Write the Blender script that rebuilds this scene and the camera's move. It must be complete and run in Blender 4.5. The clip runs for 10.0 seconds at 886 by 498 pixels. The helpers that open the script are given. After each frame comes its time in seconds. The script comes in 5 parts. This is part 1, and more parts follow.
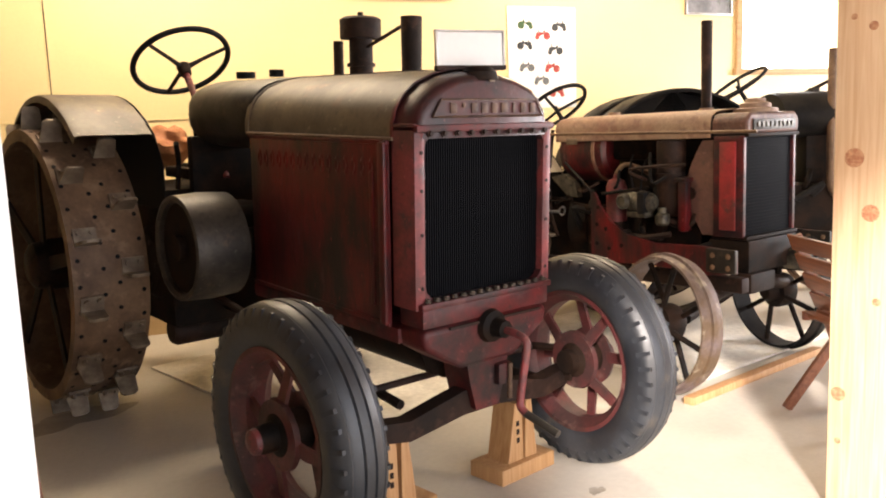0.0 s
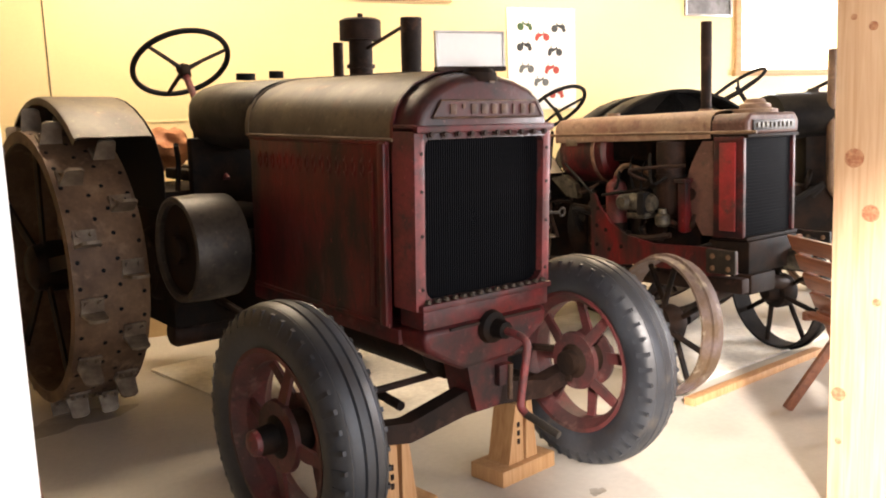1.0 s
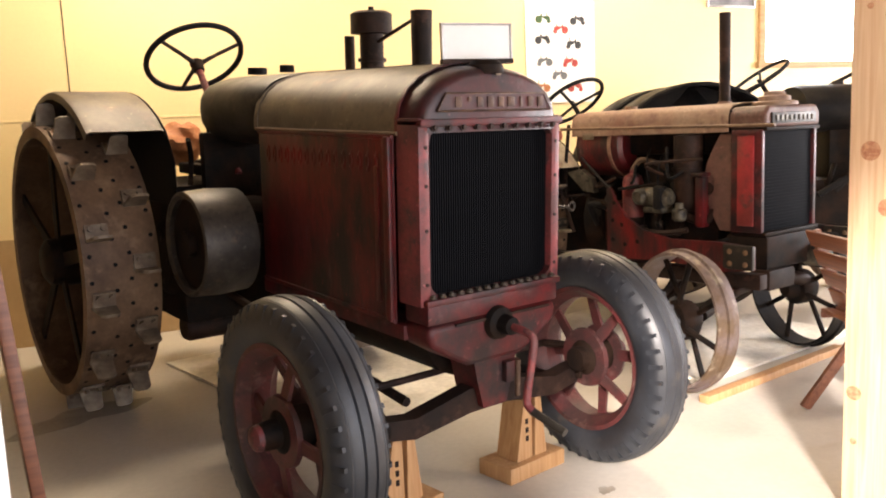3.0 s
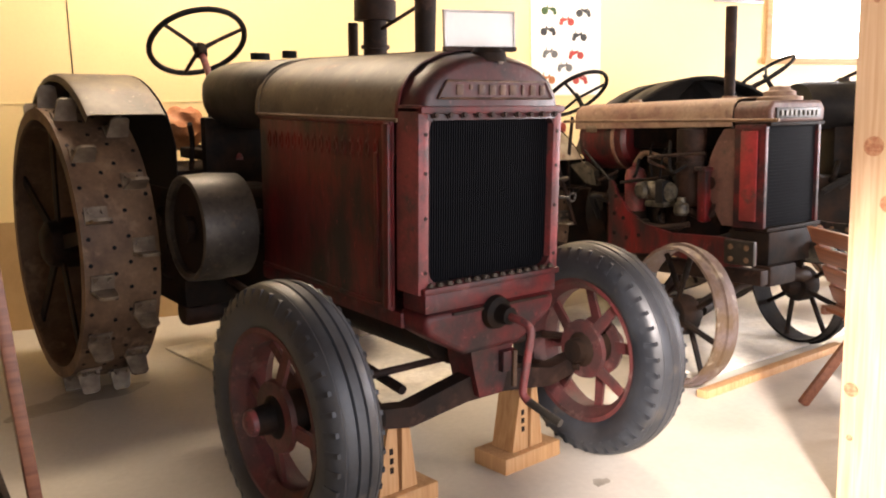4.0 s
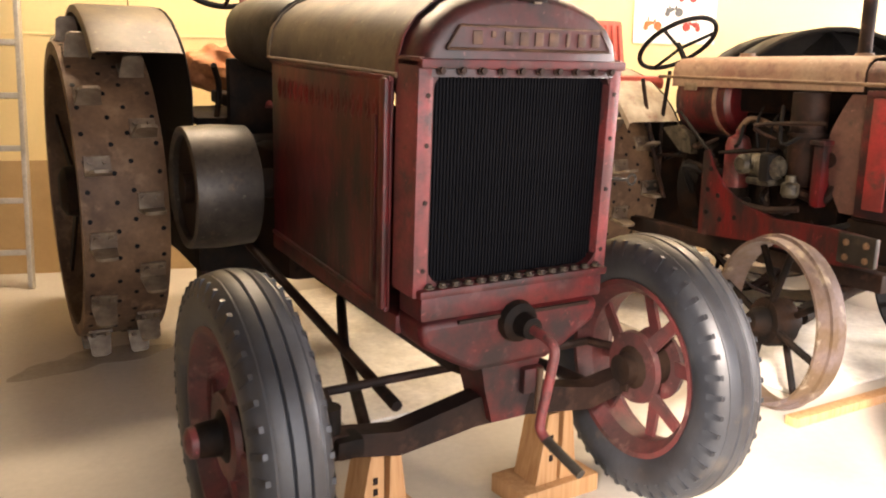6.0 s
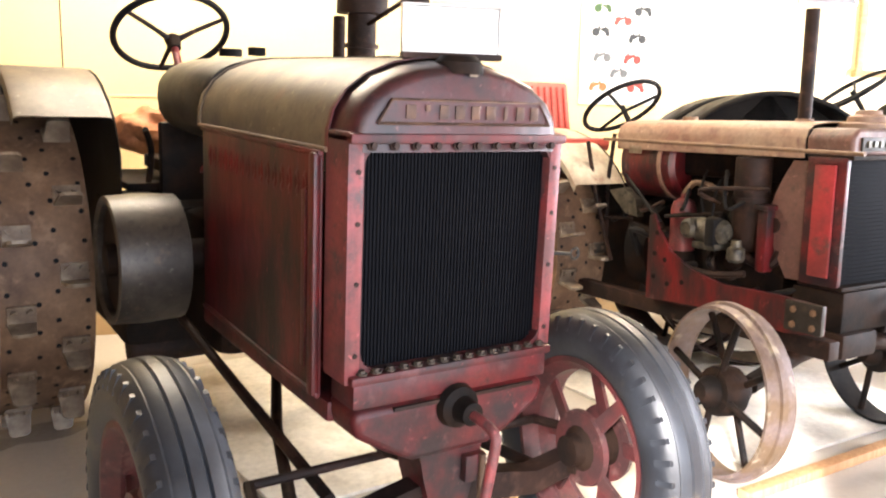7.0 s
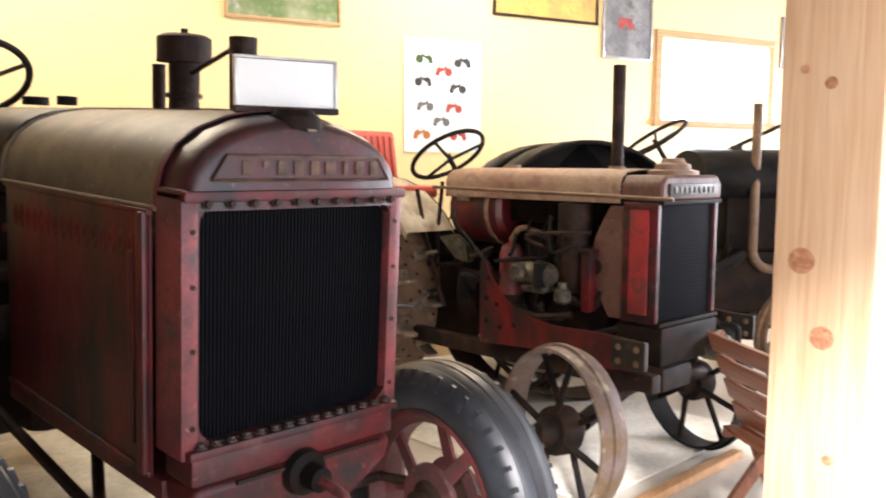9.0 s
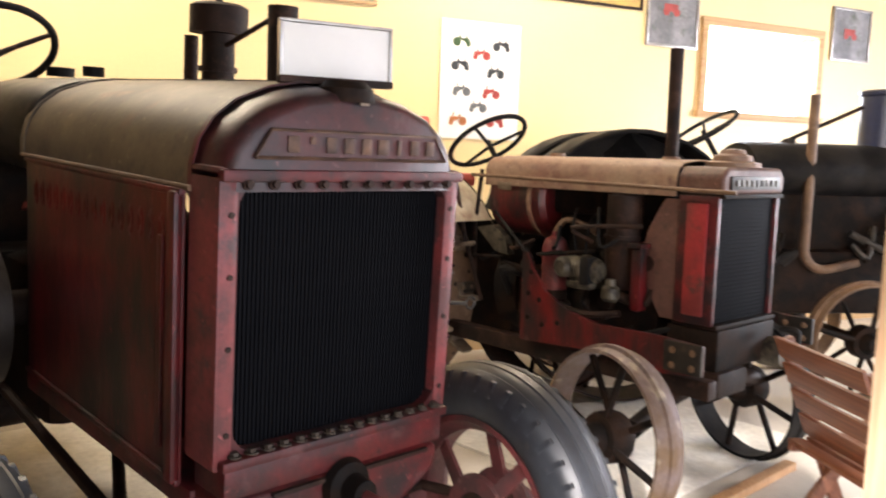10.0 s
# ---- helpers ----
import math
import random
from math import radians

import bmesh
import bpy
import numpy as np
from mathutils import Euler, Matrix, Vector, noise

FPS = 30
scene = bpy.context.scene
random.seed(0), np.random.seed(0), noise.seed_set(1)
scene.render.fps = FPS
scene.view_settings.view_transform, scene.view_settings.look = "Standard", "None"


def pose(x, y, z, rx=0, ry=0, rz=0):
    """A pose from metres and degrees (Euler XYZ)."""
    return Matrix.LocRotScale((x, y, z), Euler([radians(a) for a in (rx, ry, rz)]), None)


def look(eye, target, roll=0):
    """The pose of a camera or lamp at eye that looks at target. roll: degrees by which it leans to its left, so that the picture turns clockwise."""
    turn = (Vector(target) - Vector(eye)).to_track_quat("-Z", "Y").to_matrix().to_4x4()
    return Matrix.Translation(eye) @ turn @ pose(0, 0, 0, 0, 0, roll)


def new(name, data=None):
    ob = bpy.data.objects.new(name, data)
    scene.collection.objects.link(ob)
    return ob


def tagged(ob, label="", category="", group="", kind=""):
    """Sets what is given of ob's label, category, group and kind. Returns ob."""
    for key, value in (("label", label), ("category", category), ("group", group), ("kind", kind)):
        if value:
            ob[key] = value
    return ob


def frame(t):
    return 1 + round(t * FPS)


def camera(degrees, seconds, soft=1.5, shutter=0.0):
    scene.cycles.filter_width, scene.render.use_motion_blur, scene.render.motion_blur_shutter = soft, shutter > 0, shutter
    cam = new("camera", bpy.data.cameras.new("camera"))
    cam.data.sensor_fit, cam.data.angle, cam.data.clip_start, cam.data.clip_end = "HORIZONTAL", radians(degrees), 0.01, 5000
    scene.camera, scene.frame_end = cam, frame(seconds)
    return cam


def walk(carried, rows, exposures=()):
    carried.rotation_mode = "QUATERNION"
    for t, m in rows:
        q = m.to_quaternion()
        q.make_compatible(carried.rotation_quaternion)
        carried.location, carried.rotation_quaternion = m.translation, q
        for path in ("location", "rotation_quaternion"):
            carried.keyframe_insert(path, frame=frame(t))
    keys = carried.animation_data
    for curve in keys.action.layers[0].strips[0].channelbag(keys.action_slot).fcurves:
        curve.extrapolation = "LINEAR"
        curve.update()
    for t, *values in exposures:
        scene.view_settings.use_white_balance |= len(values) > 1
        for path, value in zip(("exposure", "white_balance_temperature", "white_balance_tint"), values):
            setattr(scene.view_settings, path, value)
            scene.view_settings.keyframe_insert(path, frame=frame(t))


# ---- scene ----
cam = camera(56.6, 10.0, 2.0, 0.4)
PATH = [
    (0, (-1.811, -1.903, 1.18), (-0.527, -0.393, 0.912), -2.2),
    (0.5, (-1.81, -1.905, 1.179), (-0.522, -0.398, 0.912), -2.2),
    (1, (-1.812, -1.902, 1.178), (-0.527, -0.392, 0.914), -2.3),
    (1.5, (-1.809, -1.899, 1.174), (-0.559, -0.359, 0.916), -1.8),
    (2, (-1.791, -1.9, 1.174), (-0.557, -0.352, 0.89), -2.7),
    (3.5, (-1.739, -1.926, 1.167), (-0.504, -0.376, 0.9), -2.1),
    (4, (-1.734, -1.922, 1.158), (-0.506, -0.371, 0.866), -1.4),
    (4.5, (-1.665, -1.883, 1.164), (-0.512, -0.291, 0.793), -2.1),
    (5, (-1.531, -1.754, 1.172), (-0.451, -0.127, 0.74), -1.0),
    (5.2, (-1.477, -1.715, 1.177), (-0.413, -0.082, 0.73), -0.9),
    (6.3, (-1.134, -1.647, 1.21), (-0.163, 0.052, 0.795), 1.0),
    (6.5, (-1.118, -1.636, 1.223), (-0.117, 0.05, 0.829), 1.1),
    (7, (-1.104, -1.583, 1.245), (-0.016, 0.067, 0.939), 0.9),
    (7.5, (-1.105, -1.541, 1.265), (0.028, 0.089, 1.023), 0.1),
    (8, (-1.118, -1.53, 1.268), (0.028, 0.096, 1.061), 0.0),
    (8.5, (-1.124, -1.526, 1.271), (0.102, 0.041, 1.067), 0.2),
    (9, (-1.115, -1.526, 1.267), (0.309, -0.136, 1.071), 0.4),
    (9.5, (-1.102, -1.475, 1.252), (0.361, -0.133, 1.009), 1.2),
    (10, (-1.041, -1.33, 1.249), (0.349, 0.091, 1.028), 1.7),
]
EXPOSURES = [(0.0, 1.0, 6950, 18), (4.0, 1.05, 6900, 21), (4.5, 1.0, 7400, 28), (5.2, 1.05, 7700, 32), (6.5, 1.8, 6700, 15), (7.0, 1.95, 6200, 16), (7.5, 1.55, 6100, 17), (8.0, 1.2, 6200, 18), (8.5, 1.05, 6200, 18), (9.0, 1.0, 6200, 16), (10.0, 0.85, 6350, 17)]
walk(cam, [(t, look(eye, target, roll)) for t, eye, target, roll in PATH], EXPOSURES)

# ---- light ----
world = bpy.data.worlds.new("world")
scene.world = world
world.use_nodes = True
wn = world.node_tree
sky = wn.nodes.new("ShaderNodeTexSky")
sky.sky_type, sky.sun_disc = "NISHITA", False
sky.sun_elevation, sky.sun_rotation = radians(24.5), radians(228.7)
wn.links.new(sky.outputs[0], wn.nodes["Background"].inputs[0])
wn.nodes["Background"].inputs[1].default_value = 0.12

WALL_TURN = -19.0
ROOM = pose(-0.95, 3.60, 0, 0, 0, WALL_TURN)          # x along the back wall, -y into the room


def area_lamp(name, m, sx, sy, watts, colour):
    data = bpy.data.lights.new(name, "AREA")
    data.shape, data.size, data.size_y, data.energy, data.color = "RECTANGLE", sx, sy, watts, colour
    ob = new(name, data)
    ob.matrix_world = m
    return ob


# daylight in the wide barn door behind the camera, the back window and an added side opening
area_lamp("door_daylight", ROOM @ pose(3.7, -6.55, 1.30, 90, 0, 0), 4.2, 2.3, 58, (0.86, 0.92, 1.0))
area_lamp("window_daylight", ROOM @ pose(6.35, 0.02, 1.95, -90, 0, 0), 1.05, 0.56, 24, (0.9, 0.95, 1.0))
sun = new("sun", bpy.data.lights.new("sun", "SUN"))
sun.data.energy, sun.data.angle, sun.data.color = 5.0, radians(5), (1.0, 0.96, 0.90)
sun.matrix_world = look((-6, -6, 5), (-6 + 0.66, -6 + 0.58, 5 - 0.40))
# unseen side opening, added to brighten the floor on the right
area_lamp("added_side_daylight", ROOM @ pose(9.35, -3.1, 1.5, 90, 0, 90), 2.1, 1.15, 210, (0.92, 0.96, 1.0))
# warm ceiling battens, unseen and added to brighten the back wall
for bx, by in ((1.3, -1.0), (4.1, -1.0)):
    area_lamp("added_ceiling_light", ROOM @ pose(bx, by, 3.02, 0, 0, 0), 1.2, 0.16, 40, (1.0, 0.86, 0.62))


# ---- materials ----
def mat(name, base, second=None, third=None, scale=6.0, fine=60.0, rough=0.6, metal=0.0, bump=0.15, mix=(0.42, 0.6), mix3=(0.55, 0.68), coat=0.0, stretch=(1, 1, 1), vary=0.0, speck=0.16, spec=0.5, grime=None):
    m = bpy.data.materials.new(name)
    m.use_nodes = True
    n, l = m.node_tree.nodes, m.node_tree.links
    b = n["Principled BSDF"]
    tc = n.new("ShaderNodeTexCoord")
    mp = n.new("ShaderNodeMapping")
    mp.inputs["Scale"].default_value = stretch
    l.new(tc.outputs["Object"], mp.inputs[0])

    def ns(sc, det=5, off=0.0):
        t = n.new("ShaderNodeTexNoise")
        t.noise_dimensions = "4D"
        t.inputs["W"].default_value = off
        t.inputs["Scale"].default_value, t.inputs["Detail"].default_value, t.inputs["Roughness"].default_value = sc, det, 0.6
        l.new(mp.outputs[0], t.inputs["Vector"])
        return t.outputs["Fac"]

    def ramp(src, a, c):
        r = n.new("ShaderNodeMapRange")
        r.inputs["From Min"].default_value, r.inputs["From Max"].default_value = a, c
        l.new(src, r.inputs["Value"])
        return r.outputs[0]

    def blend(fac, a, c, mode="MIX"):
        x = n.new("ShaderNodeMix")
        x.data_type, x.blend_type = "RGBA", mode
        for k, v in ((0, fac), (6, a), (7, c)):
            if isinstance(v, (tuple, float)):
                x.inputs[k].default_value = (*v, 1) if isinstance(v, tuple) else v
            else:
                l.new(v, x.inputs[k])
        return x.outputs[2]

    big, small = ns(scale), ns(fine, 4, 3.0)
    col = blend(ramp(big, *mix), base, second or tuple(c * 0.8 for c in base))
    if third:
        col = blend(ramp(ns(scale * 2.3, 8, 7.0), *mix3), col, third)
    if grime:
        col = blend(ramp(ns(scale * 6.0, 10, 11.0), 0.53, 0.74), col, grime)
        col = blend(ramp(ns(scale * 9.0, 6, 17.0), 0.62, 0.70), col, tuple(min(1.0, c * 1.5 + 0.03) for c in base))
    grain = n.new("ShaderNodeMapRange")
    grain.inputs["From Min"].default_value, grain.inputs["From Max"].default_value = 0.3, 0.7
    grain.inputs["To Min"].default_value, grain.inputs["To Max"].default_value = 1 - speck, 1 + speck * 0.8
    l.new(small, grain.inputs["Value"])
    gc = n.new("ShaderNodeCombineColor")
    for k in range(3):
        l.new(grain.outputs[0], gc.inputs[k])
    col = blend(1.0, col, gc.outputs[0], "MULTIPLY")
    if vary:
        oi = n.new("ShaderNodeObjectInfo")
        v = n.new("ShaderNodeMapRange")
        v.inputs["To Min"].default_value, v.inputs["To Max"].default_value = 1 - vary, 1 + vary
        l.new(oi.outputs["Random"], v.inputs["Value"])
        vc = n.new("ShaderNodeCombineColor")
        for k in range(3):
            l.new(v.outputs[0], vc.inputs[k])
        col = blend(1.0, col, vc.outputs[0], "MULTIPLY")
    l.new(col, b.inputs["Base Color"])
    rr = n.new("ShaderNodeMapRange")
    rr.inputs["To Min"].default_value, rr.inputs["To Max"].default_value = max(0.05, rough - 0.14), min(1, rough + 0.14)
    l.new(big, rr.inputs["Value"])
    l.new(rr.outputs[0], b.inputs["Roughness"])
    b.inputs["Metallic"].default_value = metal
    b.inputs["Specular IOR Level"].default_value = spec
    b.inputs["Coat Weight"].default_value = coat
    if bump:
        bp = n.new("ShaderNodeBump")
        bp.inputs["Strength"].default_value, bp.inputs["Distance"].default_value = bump, 0.004
        l.new(small, bp.inputs["Height"])
        l.new(bp.outputs[0], b.inputs["Normal"])
    return m


def wood(name, light, dark, along="z", knots=True, rough=0.6):
    """Sawn wood with grain along one axis and a few knots."""
    m = bpy.data.materials.new(name)
    m.use_nodes = True
    n, l = m.node_tree.nodes, m.node_tree.links
    b = n["Principled BSDF"]
    tc, mp = n.new("ShaderNodeTexCoord"), n.new("ShaderNodeMapping")
    mp.inputs["Scale"].default_value = {"x": (0.05, 1, 1), "y": (1, 0.05, 1), "z": (1, 1, 0.05)}[along]
    l.new(tc.outputs["Object"], mp.inputs[0])
    g = n.new("ShaderNodeTexNoise")
    g.inputs["Scale"].default_value, g.inputs["Detail"].default_value, g.inputs["Distortion"].default_value = 60, 6, 0.6
    l.new(mp.outputs[0], g.inputs["Vector"])
    big = n.new("ShaderNodeTexNoise")
    big.inputs["Scale"].default_value = 3.0
    l.new(tc.outputs["Object"], big.inputs["Vector"])
    x = n.new("ShaderNodeMix")
    x.data_type = "RGBA"
    x.inputs[6].default_value, x.inputs[7].default_value = (*light, 1), (*dark, 1)
    r = n.new("ShaderNodeMapRange")
    r.inputs["From Min"].default_value, r.inputs["From Max"].default_value = 0.38, 0.72
    l.new(g.outputs["Fac"], r.inputs["Value"])
    l.new(r.outputs[0], x.inputs[0])
    out = x.outputs[2]
    y = n.new("ShaderNodeMix")
    y.data_type, y.blend_type = "RGBA", "MULTIPLY"
    l.new(out, y.inputs[6])
    y.inputs[7].default_value = (0.8, 0.74, 0.66, 1)
    l.new(big.outputs["Fac"], y.inputs[0])
    l.new(y.outputs[2], b.inputs["Base Color"])
    b.inputs["Roughness"].default_value = rough
    bp = n.new("ShaderNodeBump")
    bp.inputs["Strength"].default_value, bp.inputs["Distance"].default_value = 0.2, 0.002
    l.new(g.outputs["Fac"], bp.inputs["Height"])
    l.new(bp.outputs[0], b.inputs["Normal"])
    return m


RED = mat("worn red paint", (0.100, 0.009, 0.010), (0.018, 0.009, 0.010), (0.10, 0.040, 0.040), 6, 70, 0.5, 0.0, 0.2, (0.40, 0.60), (0.58, 0.70), spec=0.4, grime=(0.018, 0.012, 0.011))
WHEEL_RED = mat("dull wheel paint", (0.105, 0.022, 0.022), (0.045, 0.018, 0.017), (0.15, 0.085, 0.072), 7, 70, 0.55, 0.0, 0.25, (0.40, 0.62), (0.58, 0.70), grime=(0.022, 0.014, 0.013))
RED_SIDE = mat("streaked red paint", (0.125, 0.005, 0.007), (0.010, 0.007, 0.007), (0.085, 0.040, 0.040), 9, 60, 0.42, 0.0, 0.2, (0.38, 0.62), (0.60, 0.72), stretch=(1, 1, 0.36), spec=0.45, grime=(0.014, 0.010, 0.010))
RED_PINK = mat("faded red paint", (0.20, 0.036, 0.038), (0.085, 0.026, 0.026), (0.055, 0.028, 0.030), 7, 80, 0.5, 0.05, 0.2, grime=(0.05, 0.022, 0.022))
RED_BRIGHT = mat("bright red paint", (0.30, 0.026, 0.028), (0.17, 0.026, 0.024), (0.08, 0.034, 0.028), 6, 60, 0.45)
OLIVE = mat("dusty olive sheet", (0.125, 0.092, 0.058), (0.052, 0.038, 0.028), (0.15, 0.068, 0.038), 4, 60, 0.5, 0.1, 0.12, (0.38, 0.62), (0.60, 0.74), grime=(0.05, 0.038, 0.026))
# grimy iron; also puts shade into the pulley end and rear wheel insides
DARK = mat("grimy shade-dark iron", (0.008, 0.0065, 0.006), (0.022, 0.012, 0.008), (0.004, 0.004, 0.004), 8, 80, 0.65, 0.0, 0.3, spec=0.10)
BLACK = mat("black painted steel", (0.008, 0.008, 0.009), (0.018, 0.016, 0.015), None, 6, 80, 0.55, 0.0, 0.15, spec=0.08)
CORE = mat("radiator core", (0.004, 0.0045, 0.006), (0.007, 0.007, 0.0085), (0.014, 0.014, 0.015), 5, 50, 0.7, 0.0, 0.2, (0.4, 0.7), (0.66, 0.8), spec=0.03)
RUBBER = mat("dusty tyre rubber", (0.011, 0.013, 0.017), (0.036, 0.041, 0.049), (0.085, 0.070, 0.052), 4, 60, 0.45, 0.0, 0.2, (0.40, 0.66), (0.60, 0.75), spec=0.6)
RUST = mat("brown rusty steel", (0.16, 0.095, 0.054), (0.085, 0.047, 0.028), (0.22, 0.14, 0.085), 5, 50, 0.62, 0.25, 0.3)
RUST_DARK = mat("dark rusty steel", (0.026, 0.012, 0.008), (0.010, 0.006, 0.005), (0.060, 0.030, 0.020), 6, 50, 0.65, 0.1, 0.3, spec=0.25)
PALE = mat("bare worn steel", (0.25, 0.20, 0.145), (0.14, 0.10, 0.07), None, 9, 60, 0.5, 0.3, 0.25)
GREY = mat("grey grimy steel", (0.042, 0.037, 0.031), (0.019, 0.016, 0.013), (0.066, 0.048, 0.035), 5, 60, 0.5, 0.45, 0.2)
DUSTY = mat("dust-covered red hood", (0.27, 0.185, 0.125), (0.20, 0.10, 0.07), (0.13, 0.055, 0.04), 4, 60, 0.6, 0.05, 0.15, (0.42, 0.66), (0.58, 0.7), grime=(0.12, 0.06, 0.045))
DUSTY_DARK = mat("dusty brown-red paint", (0.13, 0.062, 0.045), (0.075, 0.032, 0.026), (0.17, 0.11, 0.075), 5, 60, 0.6, 0.0, 0.2, (0.40, 0.62), (0.58, 0.72), grime=(0.05, 0.03, 0.024))
ALU = mat("cast aluminium", (0.12, 0.105, 0.075), (0.05, 0.042, 0.030), (0.018, 0.015, 0.012), 12, 70, 0.5, 0.3, 0.3, (0.36, 0.58), (0.50, 0.62))
FLOOR = mat("concrete floor", (0.56, 0.52, 0.45), (0.47, 0.43, 0.37), (0.38, 0.34, 0.28), 1.3, 40, 0.5, 0.0, 0.06, (0.35, 0.7), (0.60, 0.80), speck=0.06)
WALL = mat("yellow wall panel", (0.82, 0.65, 0.345), (0.80, 0.62, 0.32), None, 1.2, 50, 0.45, 0.0, 0.0, (0.3, 0.7), speck=0.02)
# unseen walls and ceiling, coloured dark to cut light bounced into the hall
DARKWALL = mat("dark unseen wall board", (0.30, 0.19, 0.09), (0.24, 0.15, 0.07), None, 2, 40, 0.6, 0.0, 0.05)
CEIL = mat("dark unseen ceiling board", (0.22, 0.16, 0.10), (0.17, 0.12, 0.07), None, 1, 40, 0.8, 0.0, 0.0, speck=0.02)
WHITE = mat("white board", (0.80, 0.80, 0.78), (0.76, 0.76, 0.75), None, 3, 50, 0.5, 0.0, 0.0, speck=0.015)
PAPER = mat("poster paper", (0.82, 0.82, 0.80), (0.79, 0.79, 0.78), None, 3, 50, 0.5, 0.0, 0.0, speck=0.015)
PINE = wood("pale pine", (0.84, 0.62, 0.42), (0.70, 0.43, 0.25), "z")
PINE_X = wood("pine trim", (0.62, 0.42, 0.22), (0.48, 0.28, 0.13), "x")
BLOCKW = wood("sawn pine block", (0.55, 0.33, 0.16), (0.40, 0.20, 0.085), "z")
CHAIRW = wood("red-brown varnished wood", (0.27, 0.105, 0.055), (0.15, 0.05, 0.028), "x", rough=0.42)
KNOT = mat("pine knot", (0.42, 0.17, 0.09), (0.60, 0.32, 0.18), None, 60, 120, 0.5)
SHEET = mat("white drip sheet", (0.76, 0.73, 0.66), (0.62, 0.58, 0.50), None, 3, 40, 0.6, 0.0, 0.05)
CLOTH = mat("orange leather", (0.60, 0.25, 0.10), (0.40, 0.14, 0.05), None, 9, 60, 0.65, 0.0, 0.3)
VINYL = mat("red seat vinyl", (0.55, 0.10, 0.075), (0.45, 0.08, 0.06), None, 5, 50, 0.45)
RED_DOME = mat("blackened red paint", (0.060, 0.012, 0.014), (0.015, 0.010, 0.012), (0.085, 0.045, 0.046), 6, 70, 0.42, 0.0, 0.2, (0.40, 0.60), (0.60, 0.72), spec=0.5, grime=(0.010, 0.009, 0.011))
BRASS = mat("dull brass", (0.10, 0.055, 0.035), (0.04, 0.022, 0.016), None, 14, 60, 0.45, 0.5, 0.3)
STEEL = mat("bright steel", (0.45, 0.44, 0.43), (0.3, 0.28, 0.26), None, 10, 60, 0.4, 0.7, 0.1)
LADDER = mat("ladder aluminium", (0.55, 0.53, 0.50), (0.45, 0.43, 0.40), None, 6, 60, 0.45, 0.6, 0.05)
PRINT = [mat("poster print " + k, c, None, None, 20, 90, 0.5, 0, 0) for k, c in
         (("red", (0.36, 0.05, 0.04)), ("green", (0.04, 0.09, 0.03)), ("dark", (0.03, 0.035, 0.04)), ("orange", (0.42, 0.15, 0.05)), ("grey", (0.12, 0.13, 0.14)))]
BLUE = mat("dark blue drum", (0.012, 0.020, 0.06), (0.02, 0.025, 0.05), None, 5, 60, 0.35)


# ---- mesh helpers ----
def part(name, bm, material, parent=None, label="", m=None, smooth=True):
    """Links a bmesh as one mesh object, under a thing or part."""
    me = bpy.data.meshes.new(name)
    bmesh.ops.recalc_face_normals(bm, faces=bm.faces)
    bm.to_mesh(me)
    bm.free()
    me.materials.append(material)
    if smooth:
        me.shade_smooth()
        me.set_sharp_from_angle(angle=radians(38))
    ob = new(name, me)
    if parent:
        ob.parent = parent
    if m is not None:
        ob.matrix_basis = m
    if label:
        ob["label"] = label
    return ob


def thing(name, m, label, category, group="", kind=""):
    ob = new(name)
    ob.empty_display_size = 0.1
    ob.matrix_basis = m
    return tagged(ob, label, category, group, kind)


def box(bm, c, s, bevel=0.004, m=None):
    r = bmesh.ops.create_cube(bm, size=1.0)
    vs = r["verts"]
    t = (m or Matrix()) @ Matrix.Translation(c) @ Matrix.Diagonal((*s, 1))
    bmesh.ops.transform(bm, matrix=t, verts=vs)
    if bevel:
        es = list({e for v in vs for e in v.link_edges})
        bmesh.ops.bevel(bm, geom=es, offset=min(bevel, min(s) * 0.4), segments=2, affect="EDGES", profile=0.6)
    return bm


def frame_of(d):
    return Vector(d).to_track_quat("Z", "Y").to_matrix()


def rod(bm, p0, p1, r, seg=14, r2=None, caps=True):
    p0, p1 = Vector(p0), Vector(p1)
    q = frame_of(p1 - p0)
    r2 = r if r2 is None else r2
    rings = []
    for p, rad in ((p0, r), (p1, r2)):
        rings.append([bm.verts.new(p + q @ Vector((rad * math.cos(a), rad * math.sin(a), 0))) for a in (2 * math.pi * k / seg for k in range(seg))])
    for k in range(seg):
        bm.faces.new((rings[0][k], rings[0][(k + 1) % seg], rings[1][(k + 1) % seg], rings[1][k]))
    if caps:
        bm.faces.new(rings[0][::-1])
        bm.faces.new(rings[1])
    return bm


def pipe(bm, pts, r, seg=10):
    """A bent pipe through the points."""
    pts = [Vector(p) for p in pts]
    rings, up = [], None
    for k, p in enumerate(pts):
        d = (pts[min(k + 1, len(pts) - 1)] - pts[max(k - 1, 0)]).normalized()
        if up is None:
            up = Vector((0, 0, 1)) if abs(d.z) < 0.9 else Vector((1, 0, 0))
        a = d.cross(up).normalized()
        up = a.cross(d)
        rings.append([bm.verts.new(p + (a * math.cos(t) + up * math.sin(t)) * r) for t in (2 * math.pi * j / seg for j in range(seg))])
    for a, b in zip(rings, rings[1:]):
        for j in range(seg):
            bm.faces.new((a[j], a[(j + 1) % seg], b[(j + 1) % seg], b[j]))
    bm.faces.new(rings[0][::-1])
    bm.faces.new(rings[-1])
    return bm


